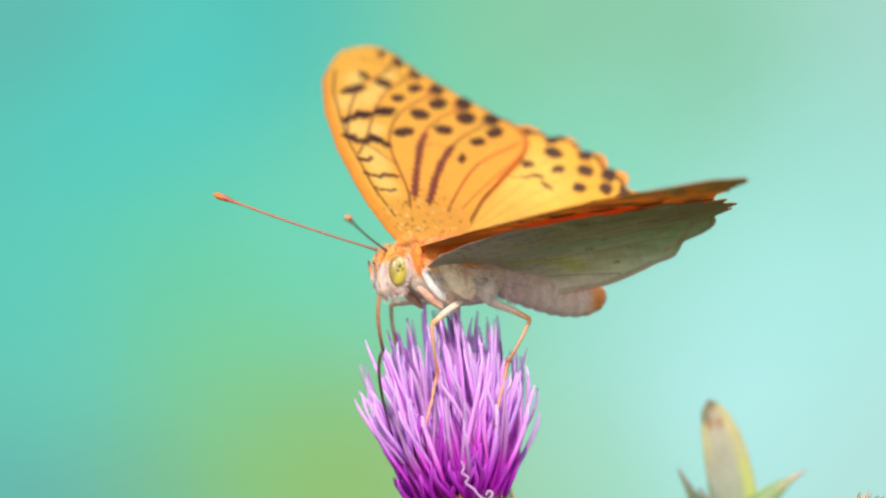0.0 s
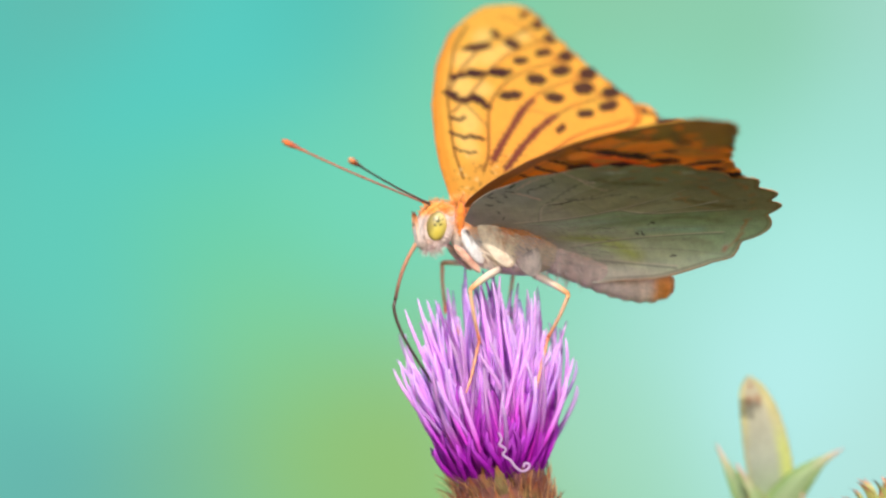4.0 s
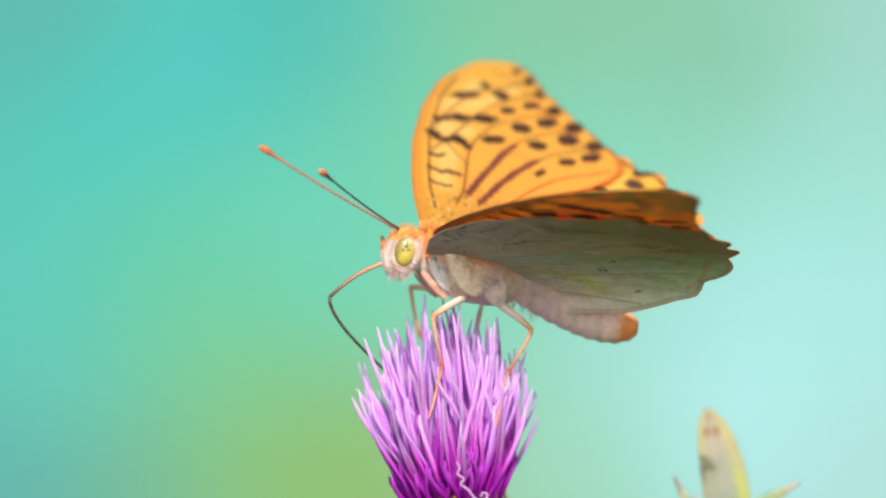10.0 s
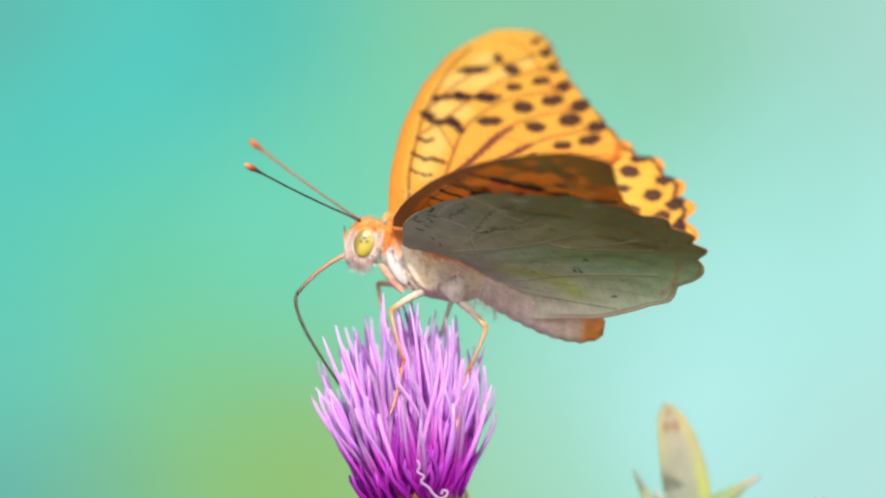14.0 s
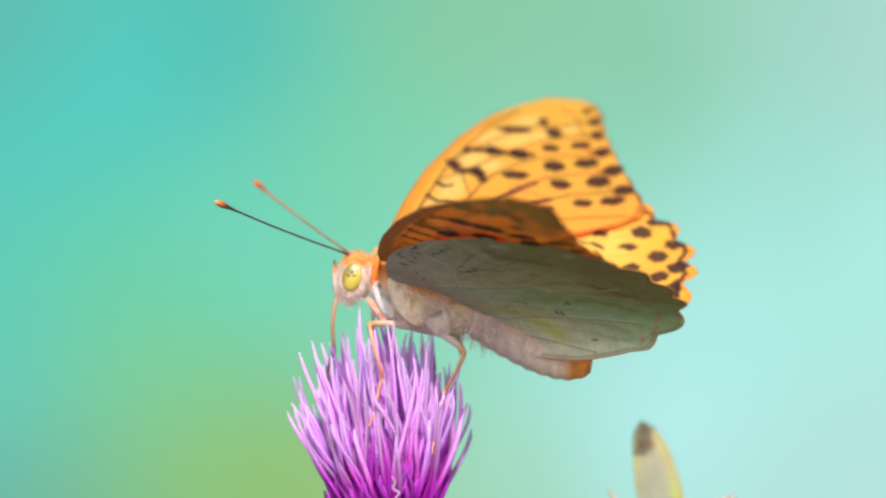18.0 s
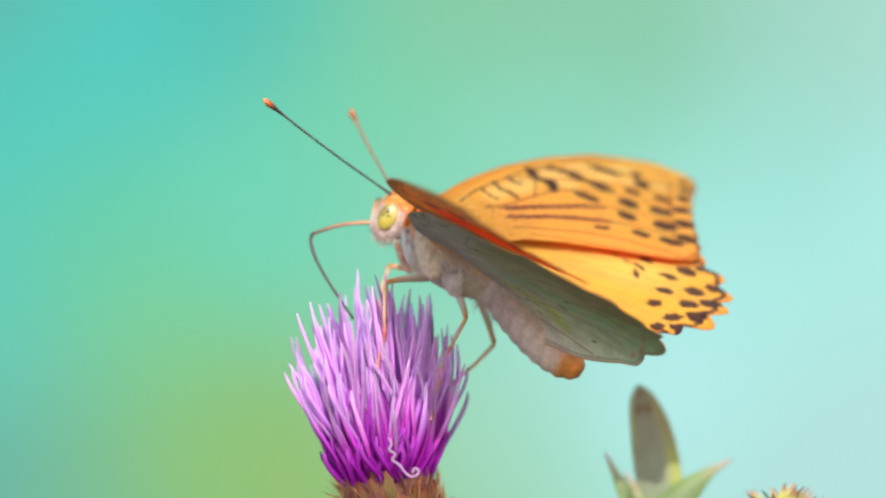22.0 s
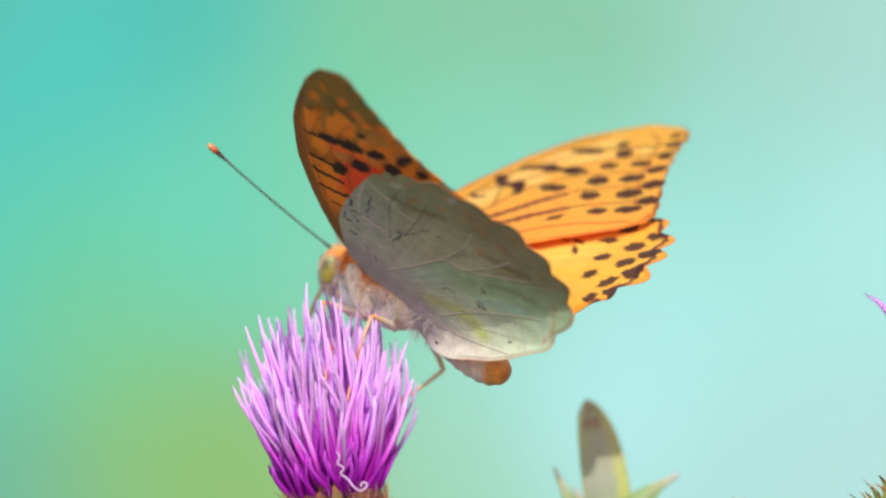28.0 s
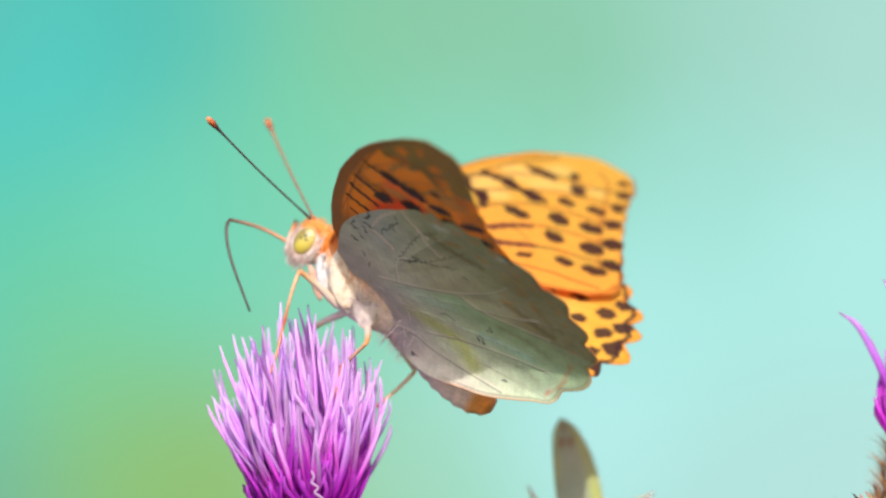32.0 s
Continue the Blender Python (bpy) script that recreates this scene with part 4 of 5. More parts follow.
        moving[key + "2"] = mesh_object("shin", w * MM, g, along(n, 8, ramp(s, [(0, lin(224, 152, 96)), (.12, lin(230, 184, 146)), (.6, lin(226, 176, 140)), (.88, lin(212, 130, 96)), (1, lin(184, 88, 66))])), CHITIN, thing, "slender orange-brown shin")
        # spurs at the end of the shin
        for away in (1, -1):
            w, g = tube([(shin * .97, 0, 0), (shin * 1.03, .25 * away, .1), (shin * 1.08, .42 * away, .12)], [.07, .05, .015], 5)
            mesh_object("spur", w * MM, g, np.tile(lin(160, 74, 52), (len(w), 1)), CHITIN, moving[key + "2"])
        n = 40
        s = np.linspace(0, 1, n)
        beads = 1 + .16 * np.cos(s * 2 * np.pi * 5)
        r = np.interp(s, [0, .08, .5, .9, 1], [.2, .2, .17, .15, .08]) * beads
        w, g = tube(np.stack([foot * s, 0 * s, -.35 * np.sin(s * np.pi) * s], -1), r, 8)
        moving[key + "3"] = mesh_object("foot", w * MM, g, along(n, 8, ramp(s, [(0, lin(192, 100, 74)), (.3, lin(220, 156, 122)), (1, lin(210, 140, 112))]) * (1 + .06 * np.cos(s * 2 * np.pi * 5)[:, None])), CHITIN, thing, "jointed reddish foot")
    s = np.linspace(0, 1, 22)
    w, g = tube(np.stack([PROBE[0] * s, 0 * s, .5 * np.sin(s * np.pi)], -1), np.interp(s, [0, 1], [.25, .2]), 8)
    moving["probe1"] = mesh_object("proboscis_base", w * MM, g, along(22, 8, ramp(s, [(0, lin(206, 150, 112)), (.6, lin(170, 116, 90)), (1, lin(90, 66, 58))])), CHITIN, thing, "thin brown sucking tube")
    w, g = tube(np.stack([PROBE[1] * s, 0 * s, .9 * np.sin(s ** .6 * np.pi)], -1), np.interp(s, [0, 1], [.2, .14]), 8)
    moving["probe2"] = mesh_object("proboscis_tip", w * MM, g, along(22, 8, ramp(s, [(0, lin(84, 64, 58)), (1, lin(40, 32, 36))])), CHITIN, thing, "dark tip of the sucking tube")
    return thing, moving


class Limb:
    """A limb of two or three pieces: root in the butterfly's space, tip at rest in the place, and the way its joint points; the foot keeps its slant."""

    def __init__(self, root, first, second, bend, foot=0.0, slant=(0, 0, 1)):
        self.root, self.length_of, self.bend = Vector(root), (first, second, foot), Vector(bend)
        self.slant = Vector(slant)

    def poses(self, body, tip):
        """Poses of the pieces in the butterfly's space for a tip given in the place (mm)."""
        a, b, c = self.length_of
        back = body.inverted()
        goal = back @ (Vector(tip) + self.slant * c)
        way = goal - self.root
        d = min(max(way.length, abs(a - b) + .2), a + b - .02)
        way.normalize()
        x = (a * a - b * b + d * d) / (2 * d)
        side = self.bend - way * self.bend.dot(way)
        side.normalize()
        joint = self.root + way * x + side * math.sqrt(max(a * a - x * x, 0))
        end = self.root + way * d
        made = [bone(self.root, joint, side), bone(joint, end, side)]
        if c:
            made.append(bone(end, end - back.to_3x3() @ self.slant * c, side))
        return made


def bone(start, end, up):
    x = (end - start).normalized()
    z = (up - x * up.dot(x)).normalized()
    y = z.cross(x)
    m = Matrix((x, y, z)).transposed().to_4x4()
    m.translation = start
    return m


LEGS = {"midL": [Limb((7.19, 2.21, -4.72), 7.21, 6.06, (0.77, 0.60, 0.93), 6.13, (0.23, 0.13, 0.96)), [(0, -2.0, -9.8, 600.3), (20, -0.6, -6.5, 601.7), (25, 0.4, -5.3, 601.6), (30, -0.9, -5.0, 601.9), (31, -3.5, -4.0, 607.4), (32, -3.0, -3.9, 606.8)]],
        "hindL": [Limb((2.92, 1.82, -4.86), 6.60, 5.77, (-0.31, 0.60, 0.99), 7.80, (0.18, 0.33, 0.93)), [(0, 5.9, -8.4, 599.9), (20, 6.5, -6.8, 598.4), (24, 7.0, -5.2, 597.8), (28, 2.4, -5.6, 598.9), (32, 3.7, -4.9, 600.6)]],
        "midR": [Limb((6.59, -2.07, -4.59), 7.26, 5.65, (0.87, -0.60, 0.84), 5.10, (-0.45, 0.43, 0.78)), [(0, -3.1, 3.4, 605.2), (20, 2.6, 2.9, 607.1), (32, 3.8, 3.5, 602.8)]],
        "hindR": [Limb((2.24, -2.04, -4.31), 6.88, 6.49, (-0.11, -0.42, 0.86), 6.54, (0.54, 0.02, 0.84)), [(0, -1.2, 5.0, 603.3), (14, 0.8, 5.0, 603.3), (20, 5.7, 3.9, 597.3), (24, 6.3, 4.4, 596.5), (28, 5.8, 4.5, 596.4), (32, 5.7, 4.2, 597.7)]]}
PROBE = (7.8, 11.4)


# ---- thistles ----
def floret_mesh(k, rng, length, lean_out, wobble, pale):
    """One floret along z from its foot: a thin tube, thicker towards the top, drawn out into a fine tip."""
    n = 13
    s = np.linspace(0, 1, n)
    line = np.stack([lean_out(s) + wobble[0] * np.sin(s * 5 + wobble[2]) * s, wobble[1] * np.sin(s * 4 + wobble[3]) * s, length * s], -1)
    r = np.interp(s, [0, .3, .5, .8, .97, 1], [.27, .20, .26, .23, .19, .07]) * rng.uniform(.7, 1.12)
    w, g = tube(line, r, 6)
    c = ramp(s, [(0, lin(148, 14, 150)), (.22, lin(206, 26, 208)), (.4, lin(232, 84, 234)), (.58, lin(240, 172, 248)), (1, lin(244, 210, 252))])
    c = c * (1 - pale) + lin(214, 186, 248) * pale
    if k % 4 == 1:
        # ripe ones end in a dark violet tube
        c = over(c, lin(150, 84, 176), .8 * np.clip((s - .72) / .12, 0, 1))
    me = bpy.data.meshes.new("floret")
    me.from_pydata([tuple(q) for q in w * MM], [], g)
    paint(me, along(n, 6, c))
    me.materials.append(PETAL)
    me.polygons.foreach_set("use_smooth", [True] * len(me.polygons))
    return me


def bract_mesh(length, width, tint, tip, curve=0.55):
    """A narrow pointed bract along z, ridged, curving outwards (+x) to a spine."""
    rows, cols = 9, 5
    s = np.linspace(0, 1, rows)
    t = np.linspace(-1, 1, cols)
    half = width * np.interp(s, [0, .3, .7, .9, 1], [.8, 1, .55, .16, .03])
    x = curve * length * s ** 2.6
    v = np.stack([(x[:, None] - .25 * width * np.abs(t)[None] * (1 - s[:, None])).ravel(), (half[:, None] * t).ravel(), np.repeat(length * (s - .12 * s ** 3), cols)], -1)
    back = v + np.array([-.12, 0, 0])
    faces = grid_faces(rows, cols) + grid_faces(rows, cols, start=rows * cols, flip=True)
    c = ramp(np.repeat(s, cols), [(0, tint * .6), (.6, tint), (.85, tip), (1, tip * .8)])
    me = bpy.data.meshes.new("bract")
    me.from_pydata([tuple(q) for q in np.vstack([v, back]) * MM], [], faces)
    paint(me, np.vstack([c, c]))
    me.materials.append(BRACT)
    me.polygons.foreach_set("use_smooth", [True] * len(me.polygons))
    return me


def put(me, name, parent, m):
    ob = new(name, me)
    ob.parent = parent
    ob.matrix_basis = m
    return ob


def build_stem(parent, top, foot, radius, name="stem"):
    line = smooth_line([foot, (foot[0] * .9 + top[0] * .1 + 4, foot[1], foot[2] * .6 + top[2] * .4), (top[0] + 2, top[1], top[2] - 60), top], 40)
    s = np.linspace(0, 1, 40)
    w, g = tube(line, np.interp(s, [0, 1], [radius * 1.5, radius]), 12)
    c = ramp(s, [(0, lin(96, 112, 62)), (1, lin(132, 140, 84))])
    return mesh_object(name, w * MM, g, along(40, 12, c), BRACT, parent, "ribbed downy green stem")


def build_thistle(name, place, label, seed, florets, lift, spread=1.0, curl=False, lean=0.0):
    """A thistle head in flower: florets out of a bract-covered cup on a long stem. place: foot of the florets, mm."""
    rng = np.random.RandomState(seed)
    thing = tagged(new(name), label, "flower", "thistle flowers")
    thing.location = Vector(place) * MM
    thing.rotation_euler = (0, radians(lean), 0)
    # cup
    st = [(4.9, 1.5), (5.4, -1.5), (6.5, -6), (7.2, -11), (6.8, -16), (4.2, -20), (1.6, -22)]
    prof = smooth_line(st, 24)
    th = np.arange(36) * 2 * np.pi / 36
    v = np.stack([(prof[:, :1] * np.cos(th)).ravel(), (prof[:, :1] * np.sin(th)).ravel(), np.repeat(prof[:, 1], 36)], -1)
    v = np.vstack([v, [[0, 0, 1.5]]])
    f = grid_faces(24, 36, True, flip=True) + [(len(v) - 1, j, (j + 1) % 36) for j in range(36)]
    c = ramp(-v[:, 2], [(-2, lin(92, 40, 60)), (3, lin(132, 84, 52)), (12, lin(120, 110, 62)), (22, lin(112, 126, 72))])
    mesh_object("cup", v * MM, f, c, BRACT, thing, "brownish cup of the flower head")
    # florets
    kinds = {}
    golden = math.pi * (3 - math.sqrt(5))
    for i in range(florets):
        q = math.sqrt((i + .5) / florets)
        ring = min(int(q * 5), 4)
        variant = rng.randint(9)
        key = (ring, variant)
        if key not in kinds:
            out = (0.2 + 5.2 * (ring / 4) ** 1.15) * spread * rng.uniform(.7, 1.1)
            high = [22.0, 21.5, 20.5, 18.5, 15.6][ring] * lift * rng.uniform(.66, 1.12)
            curve = (lambda o: (lambda s: o * (1 - (1 - s) ** 1.7)))(out)
            wob = rng.normal(0, .7, 2).tolist() + rng.uniform(0, 6, 2).tolist()
            kinds[key] = floret_mesh(i, rng, high, curve, wob, rng.uniform(0, .6) * rng.rand())
        a = i * golden + rng.normal(0, .12)
        r = 4.2 * q ** .8
        m = Matrix.Translation(Vector((r * math.cos(a), r * math.sin(a), .6)) * MM) @ Matrix.Rotation(a + rng.normal(0, .27), 4, "Z") @ Matrix.Rotation(rng.normal(0, .12), 4, "X") @ Matrix.Rotation(rng.normal(0, .06), 4, "Y")
        put(kinds[key], "floret", thing, m @ Matrix.Diagonal((1, 1, rng.uniform(.84, 1.08), 1)))
    # dense inner mass of short young florets
    verts, faces, tints = [], [], []
    for k in range(460):
        a, q = rng.uniform(0, 2 * math.pi), math.sqrt(rng.rand())
        high, r0 = rng.uniform(6.5, 13.5) - 2.0 * q, 4.5 * q
        r1 = r0 + 3.1 * q * rng.uniform(.6, 1.15)
        s = np.linspace(0, 1, 7)
        rad = r0 + (r1 - r0) * (1 - (1 - s) ** 1.6)
        turn = a + .12 * np.sin(s * 4 + k)
        w, g = tube(np.stack([rad * np.cos(turn), rad * np.sin(turn), .3 + high * s], -1), np.interp(s, [0, .5, .9, 1], [.36, .34, .26, .08]), 5)
        n = sum(len(x) for x in verts)
        verts.append(w)
        faces += [tuple(i + n for i in face) for face in g]
        tints.append(along(7, 5, ramp(s, [(0, lin(150, 26, 160)), (.45, lin(206, 36, 214)), (1, lin(228, 104, 236))]) * rng.uniform(.75, 1.15)))
    tagged(mesh_object("flower_heart", np.vstack(verts) * MM, faces, np.vstack(tints), PETAL, thing, "dense magenta heart of the flower"), kind="stuff")
    # bracts
    metal = [bract_mesh(rng.uniform(5.5, 7.5), rng.uniform(.8, 1.1), lin(128, 90, 58) if k % 2 else lin(120, 100, 62), lin(150, 84, 60), 0.1) for k in range(4)]
    row = 0
    for z, rad, n in ((-1.5, 5.2, 24), (-4.0, 5.9, 25), (-7.0, 6.7, 24), (-10, 7.1, 22), (-13, 7.0, 20), (-16, 6.4, 16), (-18.5, 5.0, 12)):
        for j in range(n):
            a = (j + .5 * (row % 2)) * 2 * math.pi / n + rng.normal(0, .1)
            m = Matrix.Translation(Vector((rad * math.cos(a), rad * math.sin(a), z - 2.6 + rng.normal(0, .8))) * MM) @ Matrix.Rotation(a, 4, "Z") @ Matrix.Rotation(rng.normal(-.06 + .04 * row, .1), 4, "Y")
            put(metal[rng.randint(4)], "bract", thing, m)
        row += 1
    # brown down at the rim
    p, d = [], []
    for k in range(700):
        a, z = rng.uniform(0, 2 * math.pi), rng.uniform(-6, .8)
        r = np.interp(z, [-6, -1.5, 1.5], [6.7, 5.7, 5.2])
        p.append([r * math.cos(a), r * math.sin(a), z])
        d.append([.35 * math.cos(a), .35 * math.sin(a), .9])
    verts_rng = np.random.RandomState(seed + 1)
    hairs(verts_rng, np.array(p), np.array(d), 2.6, .06, lambda r: lin(178, 126, 76) if verts_rng.rand() < .5 else lin(130, 76, 60), "down", thing, "orange-brown down at the rim of the cup")
    if curl:
        line = smooth_line([(0.4, -7.0, 6.04), (0.63, -7.4, 5.32), (0.32, -7.6, 4.74), (0.95, -7.9, 4.16), (0.56, -8.0, 3.59), (1.34, -8.2, 2.87), (1.73, -8.3, 2.15), (2.43, -8.4, 1.5), (3.13, -8.4, 1.64), (3.36, -8.3, 2.15), (2.9, -8.2, 2.36), (2.66, -8.2, 1.93)], 60)
        w, g = tube(line, .16, 7)
        mesh_object("curled_style", w * MM, g, np.tile(lin(236, 196, 240), (len(w), 1)), PETAL, thing, "pale curled style hanging from the florets")
    foot = (place[0] * .2 - place[0] + 6, 20 - place[1], -place[2])
    build_stem(thing, (0, 0, -20.5), foot, 1.7)
    return thing


def leaf_blade(name, axis, widths, bow, tint, edge, parent, label):
    """A thick leaf: an axis, its half widths, bowed across, with a raised midrib and a paler edge."""
    rows, cols = 36, 13
    line = smooth_line(axis, rows)
    s = np.linspace(0, 1, rows)
    t = np.linspace(-1, 1, cols)
    half = np.interp(s, np.linspace(0, 1, len(widths)), widths)
    tang = np.gradient(line, axis=0)
    tang /= np.linalg.norm(tang, axis=1)[:, None]
    face = np.array([0.15, -1.0, 0.25])
    acr = np.cross(tang, face)
    acr /= np.linalg.norm(acr, axis=1)[:, None]
    nor = np.cross(acr, tang)
    prof = bow * (t ** 2)[None] * half[:, None] + .12 * np.exp(-(t * 7) ** 2)[None] * np.ones((rows, 1))
    v = line[:, None] + acr[:, None] * (half[:, None] * t)[..., None] + nor[:, None] * prof[..., None]
    v = v.reshape(-1, 3)
    nn = np.repeat(nor, cols, 0)
    back = v - nn * .3
    n = rows * cols
    faces = grid_faces(rows, cols) + grid_faces(rows, cols, start=n, flip=True)
    for i in range(rows - 1):
        faces += [(i * cols, (i + 1) * cols, n + (i + 1) * cols, n + i * cols), (n + i * cols + cols - 1, n + (i + 1) * cols + cols - 1, (i + 1) * cols + cols - 1, i * cols + cols - 1)]
    tt, ss = np.tile(t, rows), np.repeat(s, cols)
    c = tint(ss, tt)
    c = over(c, edge * .8, .7 * np.clip((np.abs(tt) - .82) / .15, 0, 1))
    return mesh_object(name, np.vstack([v, back]) * MM, faces, np.vstack([c, c]), LEAF, parent, label)


def build_leaf_shoot():
    """An upright spotted leaf with spiny side leaves on a low shoot."""
    thing = tagged(new("thistle_leaf"), "pale yellow-green thistle leaf with spiny side lobes", "leaf")
    # stands some way behind the flower
    far = 1.0465
    thing.location = (Vector((30.3, -3.0, 602.5)) - Vector(EYE) / MM) * (far * MM) + Vector(EYE)
    thing.scale = (far, far, far)

    def blade(s, t):
        c = ramp(s, [(0, lin(124, 150, 104)), (.3, lin(152, 156, 138)), (.6, lin(166, 160, 136)), (1, lin(162, 152, 122))])
        c = over(c, lin(186, 176, 96), .55 * np.clip((np.abs(t + .1) - .45) / .3, 0, 1) * np.clip((s - .35) / .2, 0, 1))
        c = over(c, lin(186, 196, 70), .6 * np.clip((t - .35) / .3, 0, 1) * np.clip((.5 - s) / .15, 0, 1))
        for cs, ct in ((.66, .18), (.67, -.4), (.8, -.1)):
            c = over(c, lin(138, 84, 44), .9 * np.clip(1.6 - 1.6 * np.hypot((s - cs) / .05, (t - ct) / .3), 0, 1))
        return c

    def green(s, t):
        return over(ramp(s, [(0, lin(132, 152, 112)), (.6, lin(148, 168, 120)), (.85, lin(186, 172, 146)), (1, lin(220, 166, 168))]), lin(112, 148, 70), .6 * np.clip((np.abs(t) - .45) / .3, 0, 1) * np.clip((.85 - s) / .1, 0, 1))

    leaf_blade("blade", [(3.4, 0, -16), (2.5, -.3, -10), (1.5, -.2, -5), (.4, .3, -1.2), (.0, .5, .3)], [2.0, 2.6, 2.7, 2.55, 2.2, 1.6, .9, .2], .18, blade, lin(190, 180, 120), thing, "upright spotted leaf blade")
    leaf_blade("side_lobe", [(2.5, -1, -17), (.2, -1.2, -14), (-1.8, -1.5, -10.8), (-3.6, -1.6, -7.4)], [2.6, 2.1, 1.15, .45, .05], .3, green, lin(150, 172, 96), thing, "spiny green side lobe")
    leaf_blade("side_lobe", [(2.5, -1, -17), (5.0, -1.2, -12.6), (7.8, -1.4, -9.6), (10.8, -1.5, -7.6)], [2.2, 2.0, 1.35, .5, .05], -.25, green, lin(150, 172, 96), thing, "spiny green side lobe")
    leaf_blade("side_lobe", [(2.5, -2.5, -19), (1.6, -3.2, -15), (.4, -3.8, -12.4), (-1.4, -4.0, -9.4)], [2.6, 2.0, 1.0, .4, .05], .3, green, lin(214, 170, 130), thing, "spiny green side lobe")
    leaf_blade("side_lobe", [(3.5, -2.5, -20), (5.2, -3.0, -16.5), (6.0, -3.4, -14.5), (6.1, -3.6, -12.6)], [2.2, 1.7, .9, .3, .05], .3, green, lin(214, 170, 130), thing, "spiny green side lobe")
    build_stem(thing, (3.0, 0, -16), (-20, 15, -thing.location.z / MM / far), 1.4)


def build_bud(place, seed):
    """A closed thistle bud covered in spiny yellow-green bracts."""
    rng = np.random.RandomState(seed)
    thing = tagged(new("thistle_bud"), "spiny yellow-green thistle bud not yet open", "bud")
    thing.location = Vector(place) * MM
    prof = smooth_line([(.3, 0), (3.4, -1.0), (6.4, -4), (8.0, -8), (8.0, -13), (5.6, -18), (1.5, -20.5)], 22)
    th = np.arange(30) * 2 * np.pi / 30
    v = np.stack([(prof[:, :1] * np.cos(th)).ravel(), (prof[:, :1] * np.sin(th)).ravel(), np.repeat(prof[:, 1], 30)], -1)
    mesh_object("body", v * MM, grid_faces(22, 30, True, flip=True), np.tile(lin(176, 180, 92), (len(v), 1)), BRACT, thing, "green body of the bud")
    kinds = [bract_mesh(rng.uniform(3.0, 4.4), rng.uniform(.6, .95), lin(218, 212, 132) if k % 2 else lin(198, 200, 118), lin(214, 150, 130) if k else lin(120, 70, 70), 0.3) for k in range(5)]
    golden = math.pi * (3 - math.sqrt(5))
    for i in range(230):
        q = (i + .5) / 230
        z = -19 * q ** 1.1
        rad = np.interp(-z, [0, 1, 4, 8, 13, 18, 20], [.6, 3.4, 6.4, 8, 8, 5.6, 2])
        a = i * golden
        lean = np.interp(-z, [0, 3, 8, 18], [.1, .45, .6, .75])
        m = Matrix.Translation(Vector((rad * math.cos(a), rad * math.sin(a), z - 1.0)) * MM) @ Matrix.Rotation(a, 4, "Z") @ Matrix.Rotation(lean + rng.normal(0, .12), 4, "Y")
        put(kinds[rng.randint(5)], "bract", thing, m)
    build_stem(thing, (0, 0, -19.5), (-25, 12, -place[2]), 1.5)
    return thing


butterfly, MOVING = build_butterfly()
build_leaf_shoot()
build_bud((47.5, 4.0, 589.5), 31)
build_thistle("thistle_flower", (2.5, 0.0, 590.0), "purple thistle flower head on which the butterfly feeds", 3, 290, 1.0, spread=.9, curl=True, lean=-8)
apart = build_thistle("thistle_flower", (74.0, 3.0, 600.0), "purple thistle flower head standing apart", 8, 150, .86, spread=.12)
for way in ([(-4.4, 0, .4), (-5.2, -.3, 4), (-6.2, -.5, 8), (-7.8, -.4, 11.4), (-9.8, -.3, 14.6), (-12.0, -.3, 16.0)], [(-4.1, .5, .4), (-4.7, .4, 8), (-4.8, .2, 14), (-5.6, 0, 18), (-7.0, .1, 20)], [(-4.4, 1, .4), (-5.3, .9, 5), (-6.4, .9, 9), (-8.0, 1, 13)], [(-4.6, -.8, .2), (-4.9, -1, 3), (-5.2, -1, 6), (-5.4, -1.1, 10)]):
    w, g = tube(smooth_line(way, 24), np.interp(np.linspace(0, 1, 24), [0, .5, .8, 1], [.32, .44, .36, .06]), 8)
    c = ramp(np.linspace(0, 1, 24), [(0, lin(150, 16, 170)), (.3, lin(204, 60, 218)), (.6, lin(222, 140, 240)), (.9, lin(230, 176, 244)), (1, lin(190, 130, 190))])
    mesh_object("floret", w * MM, g, along(24, 8, c), PETAL, apart)
build_bud((67.2, -4.0, 593.8), 37)


# ---- what moves ----
def at_time(t, steps):
    return [np.interp(t, [q[0] for q in steps], [q[k] for q in steps]) for k in (1, 2, 3)]


